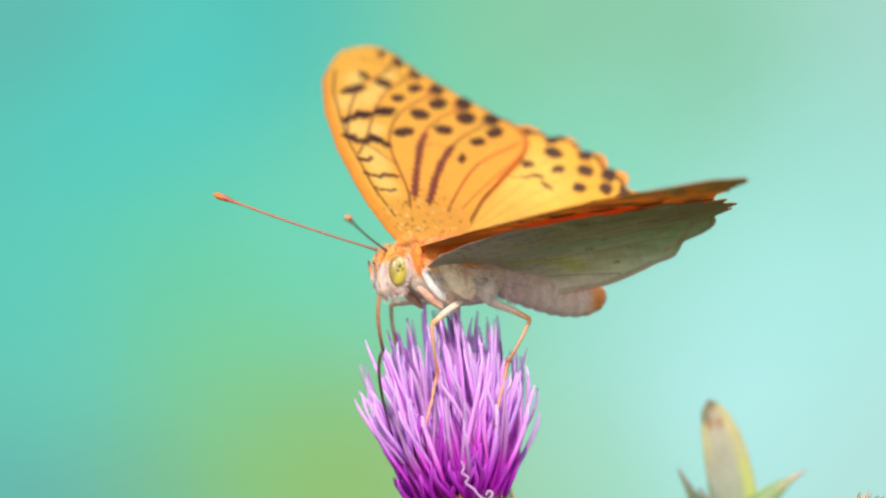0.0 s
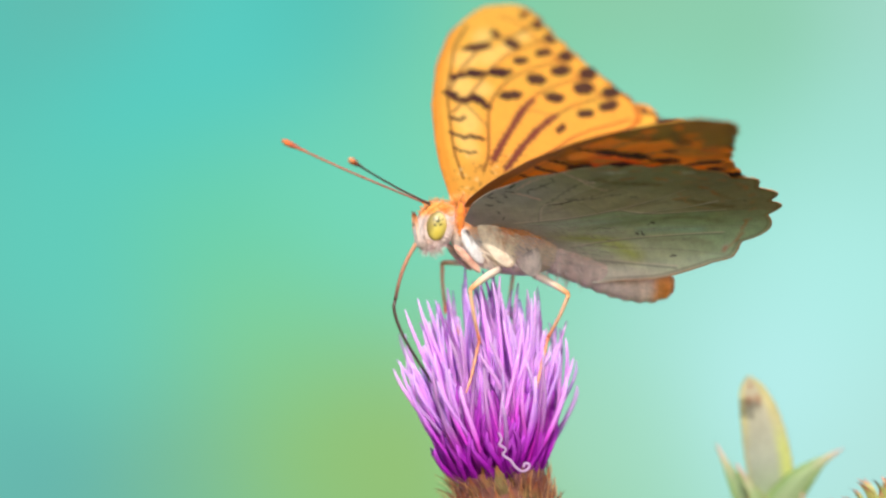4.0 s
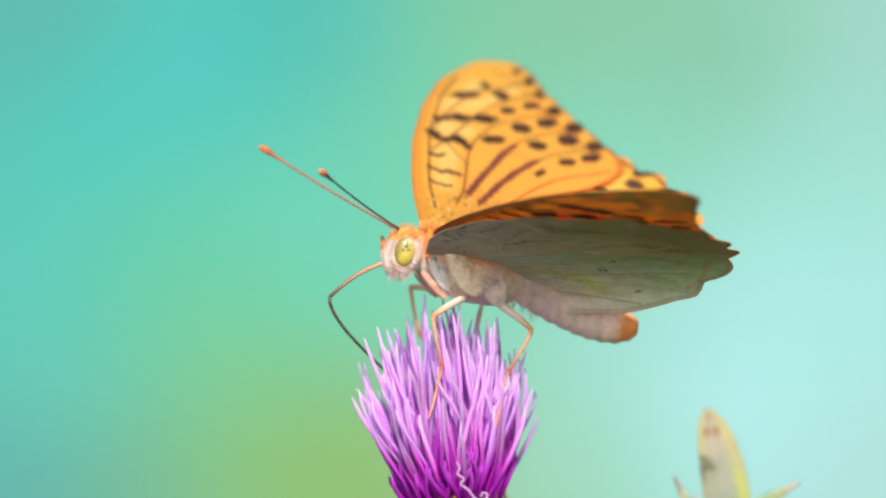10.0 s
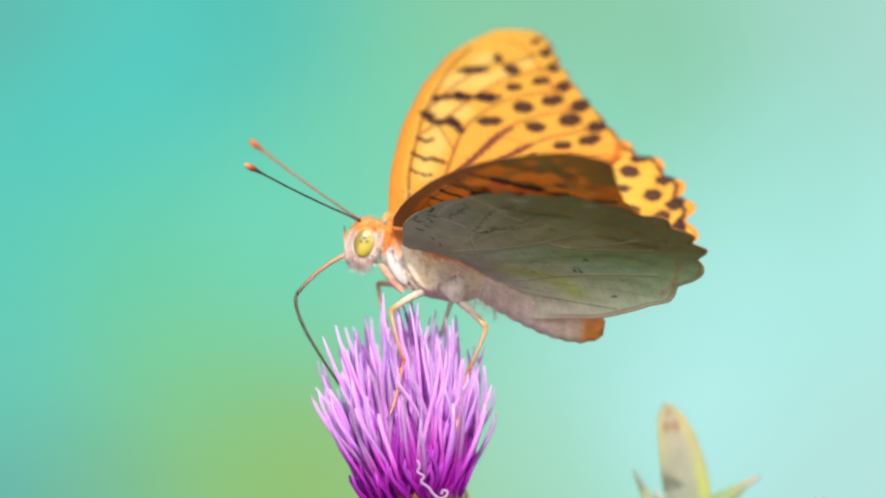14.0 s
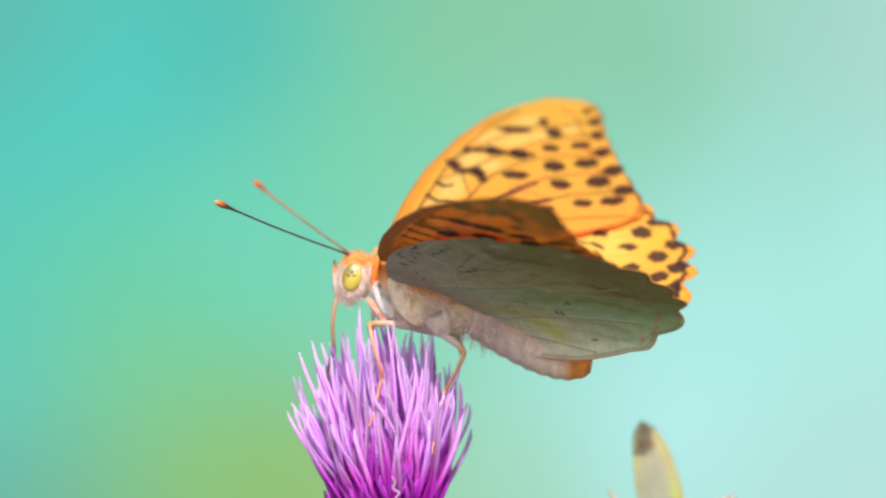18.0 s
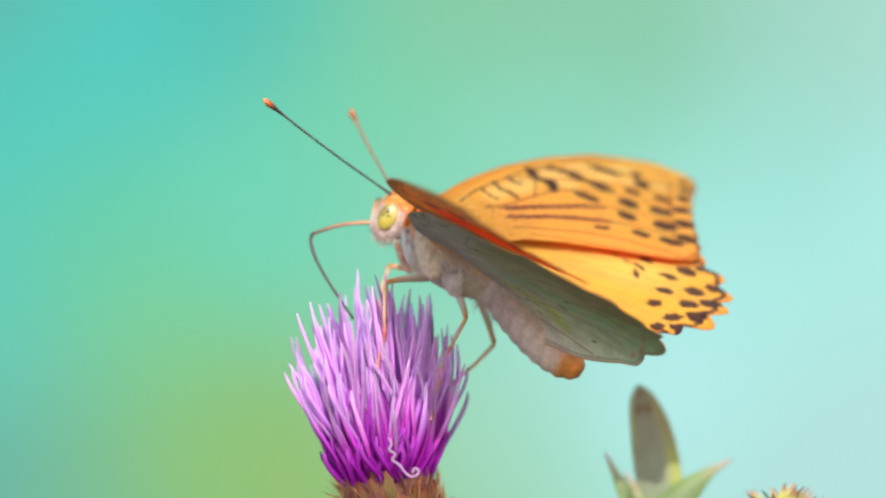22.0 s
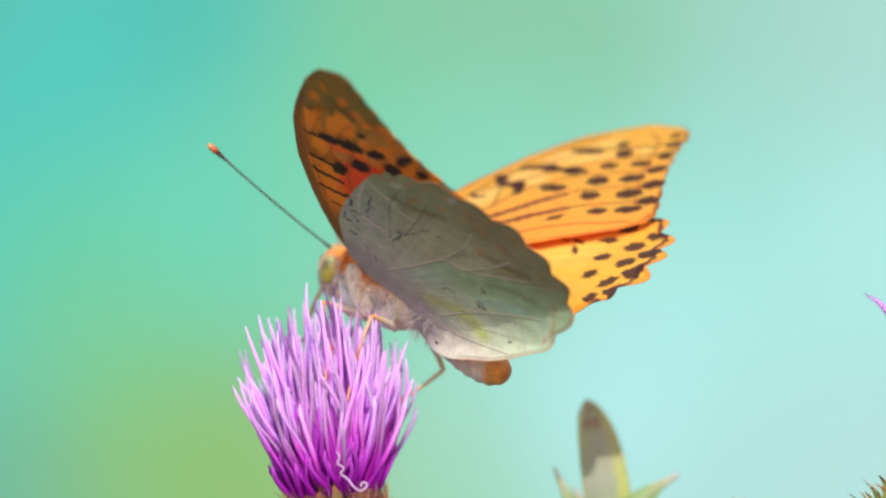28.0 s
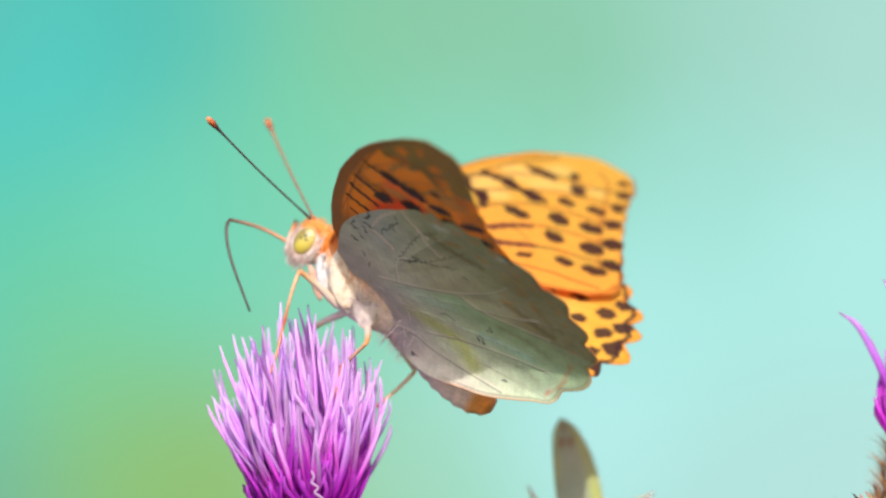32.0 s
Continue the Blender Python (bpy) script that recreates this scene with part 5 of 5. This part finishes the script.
def motions():
    # seconds; place (mm); heading, nose up, roll; forewing lifts L R; forewing sweeps L R; hindwing lifts L R; hindwing sweeps L R; hindwing roots forward L R, outward L; abdomen droop; antenna spread and lift L, R (degrees)
    rows = [
        (0, 6.6, -0.2, -1.0, 32.9, -2.5, -1.2, 8.5, 33.5, 0.3, -1.4, 18.7, 38.1, 7.2, -4.9, 1.2, -2.4, -1.0, 0.1, 45.5, 13.1, 45.3, 19.5),
        (0.5, 6.5, -0.1, -1.6, 31.0, -3.0, -1.6, 12.9, 37.4, 0.2, -1.6, 23.1, 42.2, 5.0, -4.3, 2.0, -1.8, -1.1, 0.9, 47.3, 14.1, 44.9, 19.3),
        (1, 6.6, -0.1, -1.2, 28.4, -5.2, -2.1, 15.9, 37.1, -0.1, -1.1, 25.9, 42.0, 2.7, -3.7, 2.9, -1.2, -1.1, 1.7, 50.3, 15.2, 43.5, 20.2),
        (1.5, 6.7, -0.0, -1.8, 30.2, -7.6, -2.2, 19.7, 40.7, 0.6, -2.7, 29.5, 45.5, 4.6, -4.3, 1.9, -1.0, -1.1, 1.0, 48.2, 15.7, 45.2, 19.8),
        (2, 6.8, 0.0, -1.9, 28.1, -13.7, -2.7, 23.1, 45.4, 0.9, -4.3, 32.7, 50.2, 6.6, -4.9, 0.9, -0.9, -1.1, 0.3, 50.6, 19.7, 47.2, 22.4),
        (2.5, 5.9, 0.1, -2.3, 28.6, -12.8, -2.6, 22.5, 45.6, 0.6, -4.2, 32.0, 50.5, 3.2, -4.5, 1.8, -1.3, -1.2, 0.7, 48.4, 18.4, 45.6, 20.5),
        (3, 6.3, 0.1, -2.0, 27.1, -13.1, -2.9, 18.5, 42.3, -0.1, -3.9, 28.0, 47.3, -0.2, -4.1, 2.7, -1.7, -1.4, 1.1, 49.7, 17.2, 45.4, 20.7),
        (3.5, 6.7, 0.0, -1.5, 23.6, -4.4, -2.9, 17.7, 42.3, -1.1, 1.2, 27.5, 47.2, 2.0, -1.9, 2.0, -1.2, -1.1, 2.5, 46.7, 12.3, 47.8, 18.0),
        (4, 8.7, -0.1, -1.5, 14.7, 6.3, -3.0, 17.4, 35.4, -2.7, 5.4, 27.6, 40.4, 4.3, 0.3, 1.4, -0.8, -0.8, 4.0, 47.6, 11.5, 41.0, 13.6),
        (4.5, 8.4, -0.0, -1.8, 15.5, 8.6, -2.5, 16.1, 32.5, -2.1, 4.2, 26.4, 37.4, 4.7, -0.5, 1.3, -0.7, -0.8, 4.0, 47.0, 9.2, 41.4, 11.6),
        (6.5, 8.6, 0.1, -2.4, 17.3, 7.3, -1.6, 18.2, 38.4, -1.9, 2.0, 28.9, 43.1, 6.5, -3.5, 0.9, -0.3, -0.6, 4.2, 45.5, 7.4, 41.9, 13.5),
        (7, 9.2, 0.0, -1.9, 17.4, 7.9, -1.5, 17.7, 41.2, -2.6, 1.5, 28.6, 45.9, 7.0, -4.2, 0.8, -0.2, -0.5, 4.2, 45.5, 7.7, 41.2, 14.4),
        (7.5, 9.2, 0.1, -1.8, 18.1, 7.4, -1.5, 21.9, 42.6, -1.1, 0.2, 31.8, 47.0, 6.6, -3.4, 1.2, -0.4, -0.9, 3.9, 44.7, 7.3, 42.1, 14.4),
        (8, 9.7, 0.2, -2.3, 19.0, 5.0, -1.9, 17.7, 43.4, -0.2, -0.4, 26.6, 47.5, 6.2, -2.5, 1.7, -0.5, -1.2, 3.6, 43.7, 9.6, 42.1, 16.9),
        (8.5, 10.4, 0.2, -3.2, 17.5, 2.0, -2.2, 21.5, 41.0, -0.7, -0.8, 30.4, 45.5, 4.2, -3.0, 1.8, -0.6, -1.2, 2.6, 45.4, 12.1, 42.7, 17.1),
        (9, 10.1, 0.3, -2.8, 18.2, 0.9, -2.9, 16.7, 38.1, -2.0, -0.5, 25.6, 43.1, 2.1, -3.5, 1.9, -0.7, -1.3, 1.6, 45.1, 12.2, 43.9, 16.8),
        (9.5, 10.3, 0.2, -2.4, 15.4, 5.1, -2.7, 14.6, 35.8, -1.5, 0.7, 23.8, 40.7, 6.4, -2.3, 1.7, -0.8, -1.2, 1.6, 47.4, 11.2, 40.5, 16.6),
        (10, 9.6, 0.2, -1.7, 13.8, 8.6, -2.5, 11.0, 31.7, -1.8, 2.4, 20.5, 36.6, 10.8, -1.0, 1.5, -0.9, -1.1, 1.7, 47.1, 14.0, 39.0, 18.7),
        (10.5, 9.0, 0.2, -1.6, 13.4, 7.1, -2.7, 10.8, 29.2, -1.7, 2.4, 20.6, 32.8, 10.5, 0.5, 1.4, -1.4, -1.0, 2.5, 46.6, 11.6, 39.2, 15.3),
        (11, 9.1, 0.2, -1.9, 13.7, 4.1, -3.2, 10.8, 31.5, -2.5, 2.7, 20.9, 33.9, 10.3, 2.1, 1.3, -2.0, -0.9, 3.3, 47.2, 11.9, 41.2, 17.0),
        (11.5, 8.8, 0.2, -2.9, 13.2, -1.0, -3.1, 17.7, 40.4, -0.8, 2.2, 28.0, 44.0, 8.3, 0.3, 1.4, -1.6, -0.7, 3.9, 46.7, 13.8, 41.6, 17.8),
        (12, 9.5, 0.2, -2.5, 12.4, -1.5, -2.8, 22.4, 43.2, -0.0, 1.0, 32.9, 48.0, 6.3, -1.6, 1.4, -1.3, -0.5, 4.5, 46.0, 14.2, 37.0, 18.9),
        (12.5, 10.0, 0.2, -2.3, 12.4, 1.9, -3.0, 21.7, 42.9, -0.7, 1.0, 32.3, 47.7, 5.6, -1.8, 1.4, -1.0, -0.5, 3.5, 45.3, 12.4, 35.2, 17.2),
        (13, 10.3, 0.2, -2.8, 10.8, -0.6, -3.3, 23.2, 42.3, -2.8, 1.2, 33.8, 47.0, 4.9, -2.0, 1.3, -0.8, -0.4, 2.6, 46.6, 14.3, 36.0, 18.1),
        (13.5, 9.4, 0.1, -2.6, 7.3, 1.9, -2.6, 22.3, 43.2, -3.1, 4.5, 33.2, 47.5, 5.7, 1.0, 0.3, -1.0, -0.4, 3.0, 49.2, 11.2, 33.9, 17.2),
        (14, 10.4, -0.0, -1.8, 1.0, 11.9, -2.2, 16.9, 37.9, -4.8, 6.5, 28.0, 41.7, 6.6, 4.0, -0.6, -1.2, -0.3, 3.4, 45.3, 10.6, 41.2, 16.8),
        (14.5, 10.2, -0.0, -2.2, 0.1, 13.6, -1.8, 18.6, 35.6, -3.2, 4.9, 29.3, 39.5, 6.0, 2.7, -0.6, -1.1, -0.5, 3.8, 44.8, 7.4, 41.6, 13.7),
        (16.5, 11.4, -0.1, -4.6, -2.9, 12.1, -1.3, 27.7, 36.5, -1.0, -0.2, 36.8, 41.3, 3.6, -2.4, -0.4, -0.7, -0.9, 5.6, 44.4, 8.3, 39.3, 13.1),
        (17, 11.6, -0.1, -4.4, -2.6, 11.3, -1.4, 24.9, 39.8, -1.2, -1.3, 33.6, 44.8, 3.0, -3.6, -0.4, -0.6, -1.0, 6.1, 43.7, 8.9, 40.3, 13.7),
        (17.5, 11.5, -0.1, -4.4, -4.0, 11.6, -1.7, 22.4, 34.0, -2.2, -0.7, 32.2, 38.9, 2.1, -4.3, -0.3, -0.3, -0.8, 4.7, 44.3, 9.1, 39.3, 13.8),
        (18, 11.8, -0.2, -3.9, -5.6, 12.2, -2.1, 15.2, 32.8, -4.0, 0.0, 26.0, 37.7, 1.1, -4.9, -0.2, 0.1, -0.7, 3.2, 42.7, 8.6, 42.3, 14.2),
        (18.5, 11.1, -0.2, -3.9, -5.7, 11.6, -2.5, 19.8, 30.9, -4.4, 1.3, 30.8, 35.3, 0.9, -3.1, -0.4, 0.0, -0.4, 3.5, 42.5, 9.8, 41.8, 14.6),
        (19, 11.7, -0.2, -4.5, -7.1, 12.2, -3.1, 20.6, 30.8, -5.4, 2.3, 31.8, 34.5, 0.8, -1.2, -0.5, -0.0, -0.2, 3.8, 43.2, 9.8, 39.6, 12.1),
        (19.5, 12.0, -0.2, -4.7, -11.4, 13.4, -2.9, 24.5, 34.2, -5.2, 1.0, 35.3, 37.4, 1.4, -1.9, -1.2, -0.0, -0.4, 4.1, 46.3, 10.9, 36.9, 11.1),
        (20, 12.6, -0.2, -5.1, -13.4, 15.6, -2.6, 25.0, 31.1, -6.3, 0.1, 35.4, 33.9, 2.1, -2.6, -1.9, -0.0, -0.5, 4.3, 46.4, 10.4, 34.8, 10.1),
        (20.5, 13.6, -0.2, -4.2, -17.8, 19.9, -1.9, 21.9, 24.3, -3.8, 0.5, 32.6, 27.0, 2.9, -2.9, -1.9, 0.2, -0.4, 1.4, 45.8, 13.1, 43.6, 11.5),
        (21, 14.0, -0.2, -4.2, -19.9, 23.4, -1.7, 15.2, 19.5, -2.4, 1.9, 26.2, 22.0, 3.6, -3.1, -1.9, 0.4, -0.3, -1.5, 44.6, 13.4, 44.3, 10.0),
        (21.5, 14.2, -0.2, -4.6, -20.2, 24.4, -0.8, 14.8, 18.4, -1.6, 1.5, 25.4, 21.3, 2.4, -2.3, -1.5, 0.2, -0.4, -2.0, 45.5, 13.3, 44.2, 11.0),
        (22, 14.6, -0.2, -4.7, -20.3, 25.5, -0.7, 10.3, 16.9, -1.3, 2.0, 20.4, 20.1, 1.3, -1.5, -1.0, 0.1, -0.4, -2.5, 43.6, 13.6, 43.6, 11.4),
        (22.5, 14.6, -0.2, -5.1, -22.4, 26.4, -0.0, 13.7, 18.2, -1.4, 1.3, 24.5, 21.8, -0.1, -1.9, -0.8, 0.2, -0.2, -1.7, 45.4, 13.8, 42.1, 10.7),
        (23, 14.8, -0.3, -5.3, -22.0, 26.2, -0.1, 12.9, 21.4, -1.7, 2.3, 24.5, 25.4, -1.6, -2.4, -0.5, 0.4, 0.1, -0.9, 43.7, 14.4, 41.7, 12.5),
        (23.5, 14.8, -0.2, -5.2, -23.1, 26.4, 0.0, 22.7, 27.4, -2.6, 2.7, 35.1, 31.9, -2.2, 0.7, -0.6, 0.1, 0.0, -0.1, 45.5, 15.3, 42.0, 12.7),
        (24, 14.9, -0.1, -6.1, -24.3, 25.7, -0.5, 28.7, 34.9, -4.1, 4.2, 39.8, 39.7, -2.8, 3.8, -0.7, -0.2, -0.0, 0.6, 45.7, 15.9, 41.8, 11.6),
        (24.5, 14.2, -0.1, -5.7, -24.7, 21.1, 0.5, 28.4, 37.5, -3.2, 4.0, 38.8, 42.2, -3.4, 3.8, -0.9, -0.0, 0.2, 0.1, 49.9, 17.4, 43.8, 14.5),
        (25, 13.5, -0.1, -5.5, -28.5, 18.6, 1.1, 25.5, 34.4, -3.1, 3.7, 37.4, 38.9, -4.1, 3.9, -1.0, 0.1, 0.5, -0.4, 53.5, 20.0, 43.6, 15.1),
        (25.5, 12.9, -0.1, -5.8, -30.1, 17.2, 1.6, 28.5, 31.9, -3.1, 3.5, 40.5, 35.9, -4.7, 4.5, -1.2, 0.2, 0.6, -0.8, 53.5, 21.4, 38.9, 16.4),
        (27.5, 11.3, -0.1, -5.1, -41.9, 10.7, 1.7, 32.7, 28.8, -5.2, 5.9, 44.7, 31.1, -7.0, 6.8, -2.0, 0.5, 0.8, -2.3, 66.1, 27.4, 39.1, 14.6),
        (28, 12.4, -0.1, -5.9, -42.0, 12.0, 1.7, 33.7, 29.7, -6.9, 4.0, 45.6, 31.6, -7.6, 7.4, -2.2, 0.6, 0.9, -2.7, 65.0, 28.3, 39.2, 14.1),
        (28.5, 10.6, -0.1, -6.0, -45.5, 10.2, 1.3, 31.4, 29.8, -8.0, 5.0, 43.8, 33.1, -8.0, 4.2, -2.5, 0.9, 1.0, -2.3, 69.8, 30.0, 39.2, 13.7),
        (29, 10.6, -0.0, -4.8, -44.8, 7.1, 0.8, 30.8, 25.8, -8.1, 4.3, 43.8, 30.6, -8.5, 0.9, -2.8, 1.3, 1.1, -1.9, 69.9, 30.0, 39.3, 13.2),
        (29.5, 10.5, 0.0, -5.9, -44.5, 10.6, 2.0, 30.3, 25.8, -6.9, 4.2, 43.6, 29.2, -7.4, 3.2, -2.9, 1.1, 1.3, -2.2, 68.0, 30.1, 39.4, 12.7),
        (30, 10.3, -0.0, -5.1, -42.2, 7.9, 2.9, 25.3, 21.1, -5.8, 0.8, 38.9, 23.3, -6.3, 5.6, -3.0, 1.0, 1.5, -2.5, 67.9, 28.5, 39.4, 12.4),
        (30.5, 10.1, 0.1, -5.1, -42.6, 12.0, 2.8, 25.4, 22.8, -3.3, 1.8, 37.5, 24.8, -3.9, 6.7, -2.7, 0.5, 0.9, -1.2, 62.6, 28.2, 39.6, 11.9),
        (31, 11.8, 0.1, -4.3, -35.7, 20.2, 3.2, 29.0, 21.0, -1.6, 0.7, 40.4, 22.9, -1.4, 7.8, -2.4, -0.1, 0.4, 0.2, 57.5, 22.8, 39.6, 11.5),
        (31.5, 13.7, 0.2, -5.4, -29.5, 28.4, 3.7, 37.0, 24.2, 0.7, -0.3, 50.2, 26.2, 0.7, 7.4, -1.8, -0.4, 0.6, 2.2, 50.6, 19.1, 39.7, 11.0),
        (32, 13.3, 0.3, -5.3, -16.6, 32.0, 2.6, 23.9, 32.8, 1.9, -0.8, 36.5, 34.9, 2.9, 7.0, -1.1, -0.8, 0.9, 4.2, 49.8, 12.1, 40.3, 15.1),
    ]
    # seconds; where the sucking tube ends: along and height (mm)
    tips = [
        (0, -5.2, 594), (2, -5.4, 592.5), (3, -5.4, 592.5), (3.5, -5.5, 597), (4, -5.1, 600.7), (4.5, -5.3, 602), (6.5, -5.5, 604), (7, -5.5, 604.4), (7.5, -5.8, 598), (8, -6.0, 593), (9, -5.6, 591), 
        (9.5, -5.8, 597), (10, -5.9, 605.6), (10.5, -6.2, 601), (11, -6.2, 595.5), (12, -6.2, 594), (13, -6.0, 594), (13.5, -6.4, 599), (14, -6.9, 604.3), (14.5, -6.4, 602), (17, -4.4, 595), (19, -4.2, 595), 
        (20, -3.5, 595.5), (20.5, -4, 600), (21, -4.0, 604.6), (22, -2.4, 609.2), (23, -2.7, 603.9), (24, -2.0, 600), (25, -3.2, 597), (28, -5, 595), (30.5, -5, 598), (31, -4, 605), (31.5, -3.0, 611), 
        (32, -5.6, 613.7)]
    body, parts = [], {key: [] for key in MOVING}
    probe = Limb((16.2, 0, -2.2), *PROBE, (1.0, 0, .35))
    for t, x, y, z, yaw, up, roll, fl, fr, sl, sr, hl, hr, tl, tr, gl, gr, out, droop, al, el, ar, er in rows:
        m = Matrix.Translation(Vector((x, y, z)) + LIFT) @ pose(0, 0, 0, 0, 0, 180 + yaw) @ pose(0, 0, 0, 0, -up, 0) @ pose(0, 0, 0, roll, 0, 0)
        place = m.copy()
        place.translation = m.translation * MM
        body.append((t, place))
        poses = {}
        for key, side, f, s, h, spread, lift in (("L", 1, fl, sl, (hl, tl, gl), al, el), ("R", -1, fr, sr, (hr, tr, gr), ar, er)):
            root = Vector((HINGE.x, side * HINGE.y, HINGE.z))
            tilt = pose(0, 0, 0, 0, -HINGE_TILT, 0)
            poses["fore" + key] = Matrix.Translation(root) @ tilt @ pose(0, 0, 0, side * f, 0, 0) @ pose(0, 0, 0, 0, 0, -side * s)
            poses["hind" + key] = Matrix.Translation((HIND_HINGE.x + h[2], side * HIND_HINGE.y + (out if side > 0 else 0), HIND_HINGE.z + (-.16 if side > 0 else 1.6))) @ tilt @ pose(0, 0, 0, side * h[0], 0, 0) @ pose(0, 0, 0, 0, 0, -side * h[1])
            poses["ant" + key] = Matrix.Translation((16.0, side * .9, 1.6)) @ pose(0, 0, 0, 0, 0, side * spread) @ pose(0, 0, 0, 0, -lift, 0)
        poses["abdomen"] = Matrix.Translation((1.0, 0, -1.8)) @ pose(0, 0, 0, 0, droop, 0)
        for key, (limb, steps) in LEGS.items():
            poses[key + "1"], poses[key + "2"], poses[key + "3"] = limb.poses(m, at_time(t, steps))
        poses["probe1"], poses["probe2"] = probe.poses(m, (np.interp(t, [q[0] for q in tips], [q[1] for q in tips]), -2 if t < 20.5 else 0, np.interp(t, [q[0] for q in tips], [q[2] for q in tips])))
        for key, q in poses.items():
            q.translation = q.translation * MM
            parts[key].append((t, q))
    walk(butterfly, body)
    for key, rows_of in parts.items():
        walk(MOVING[key], rows_of)


motions()
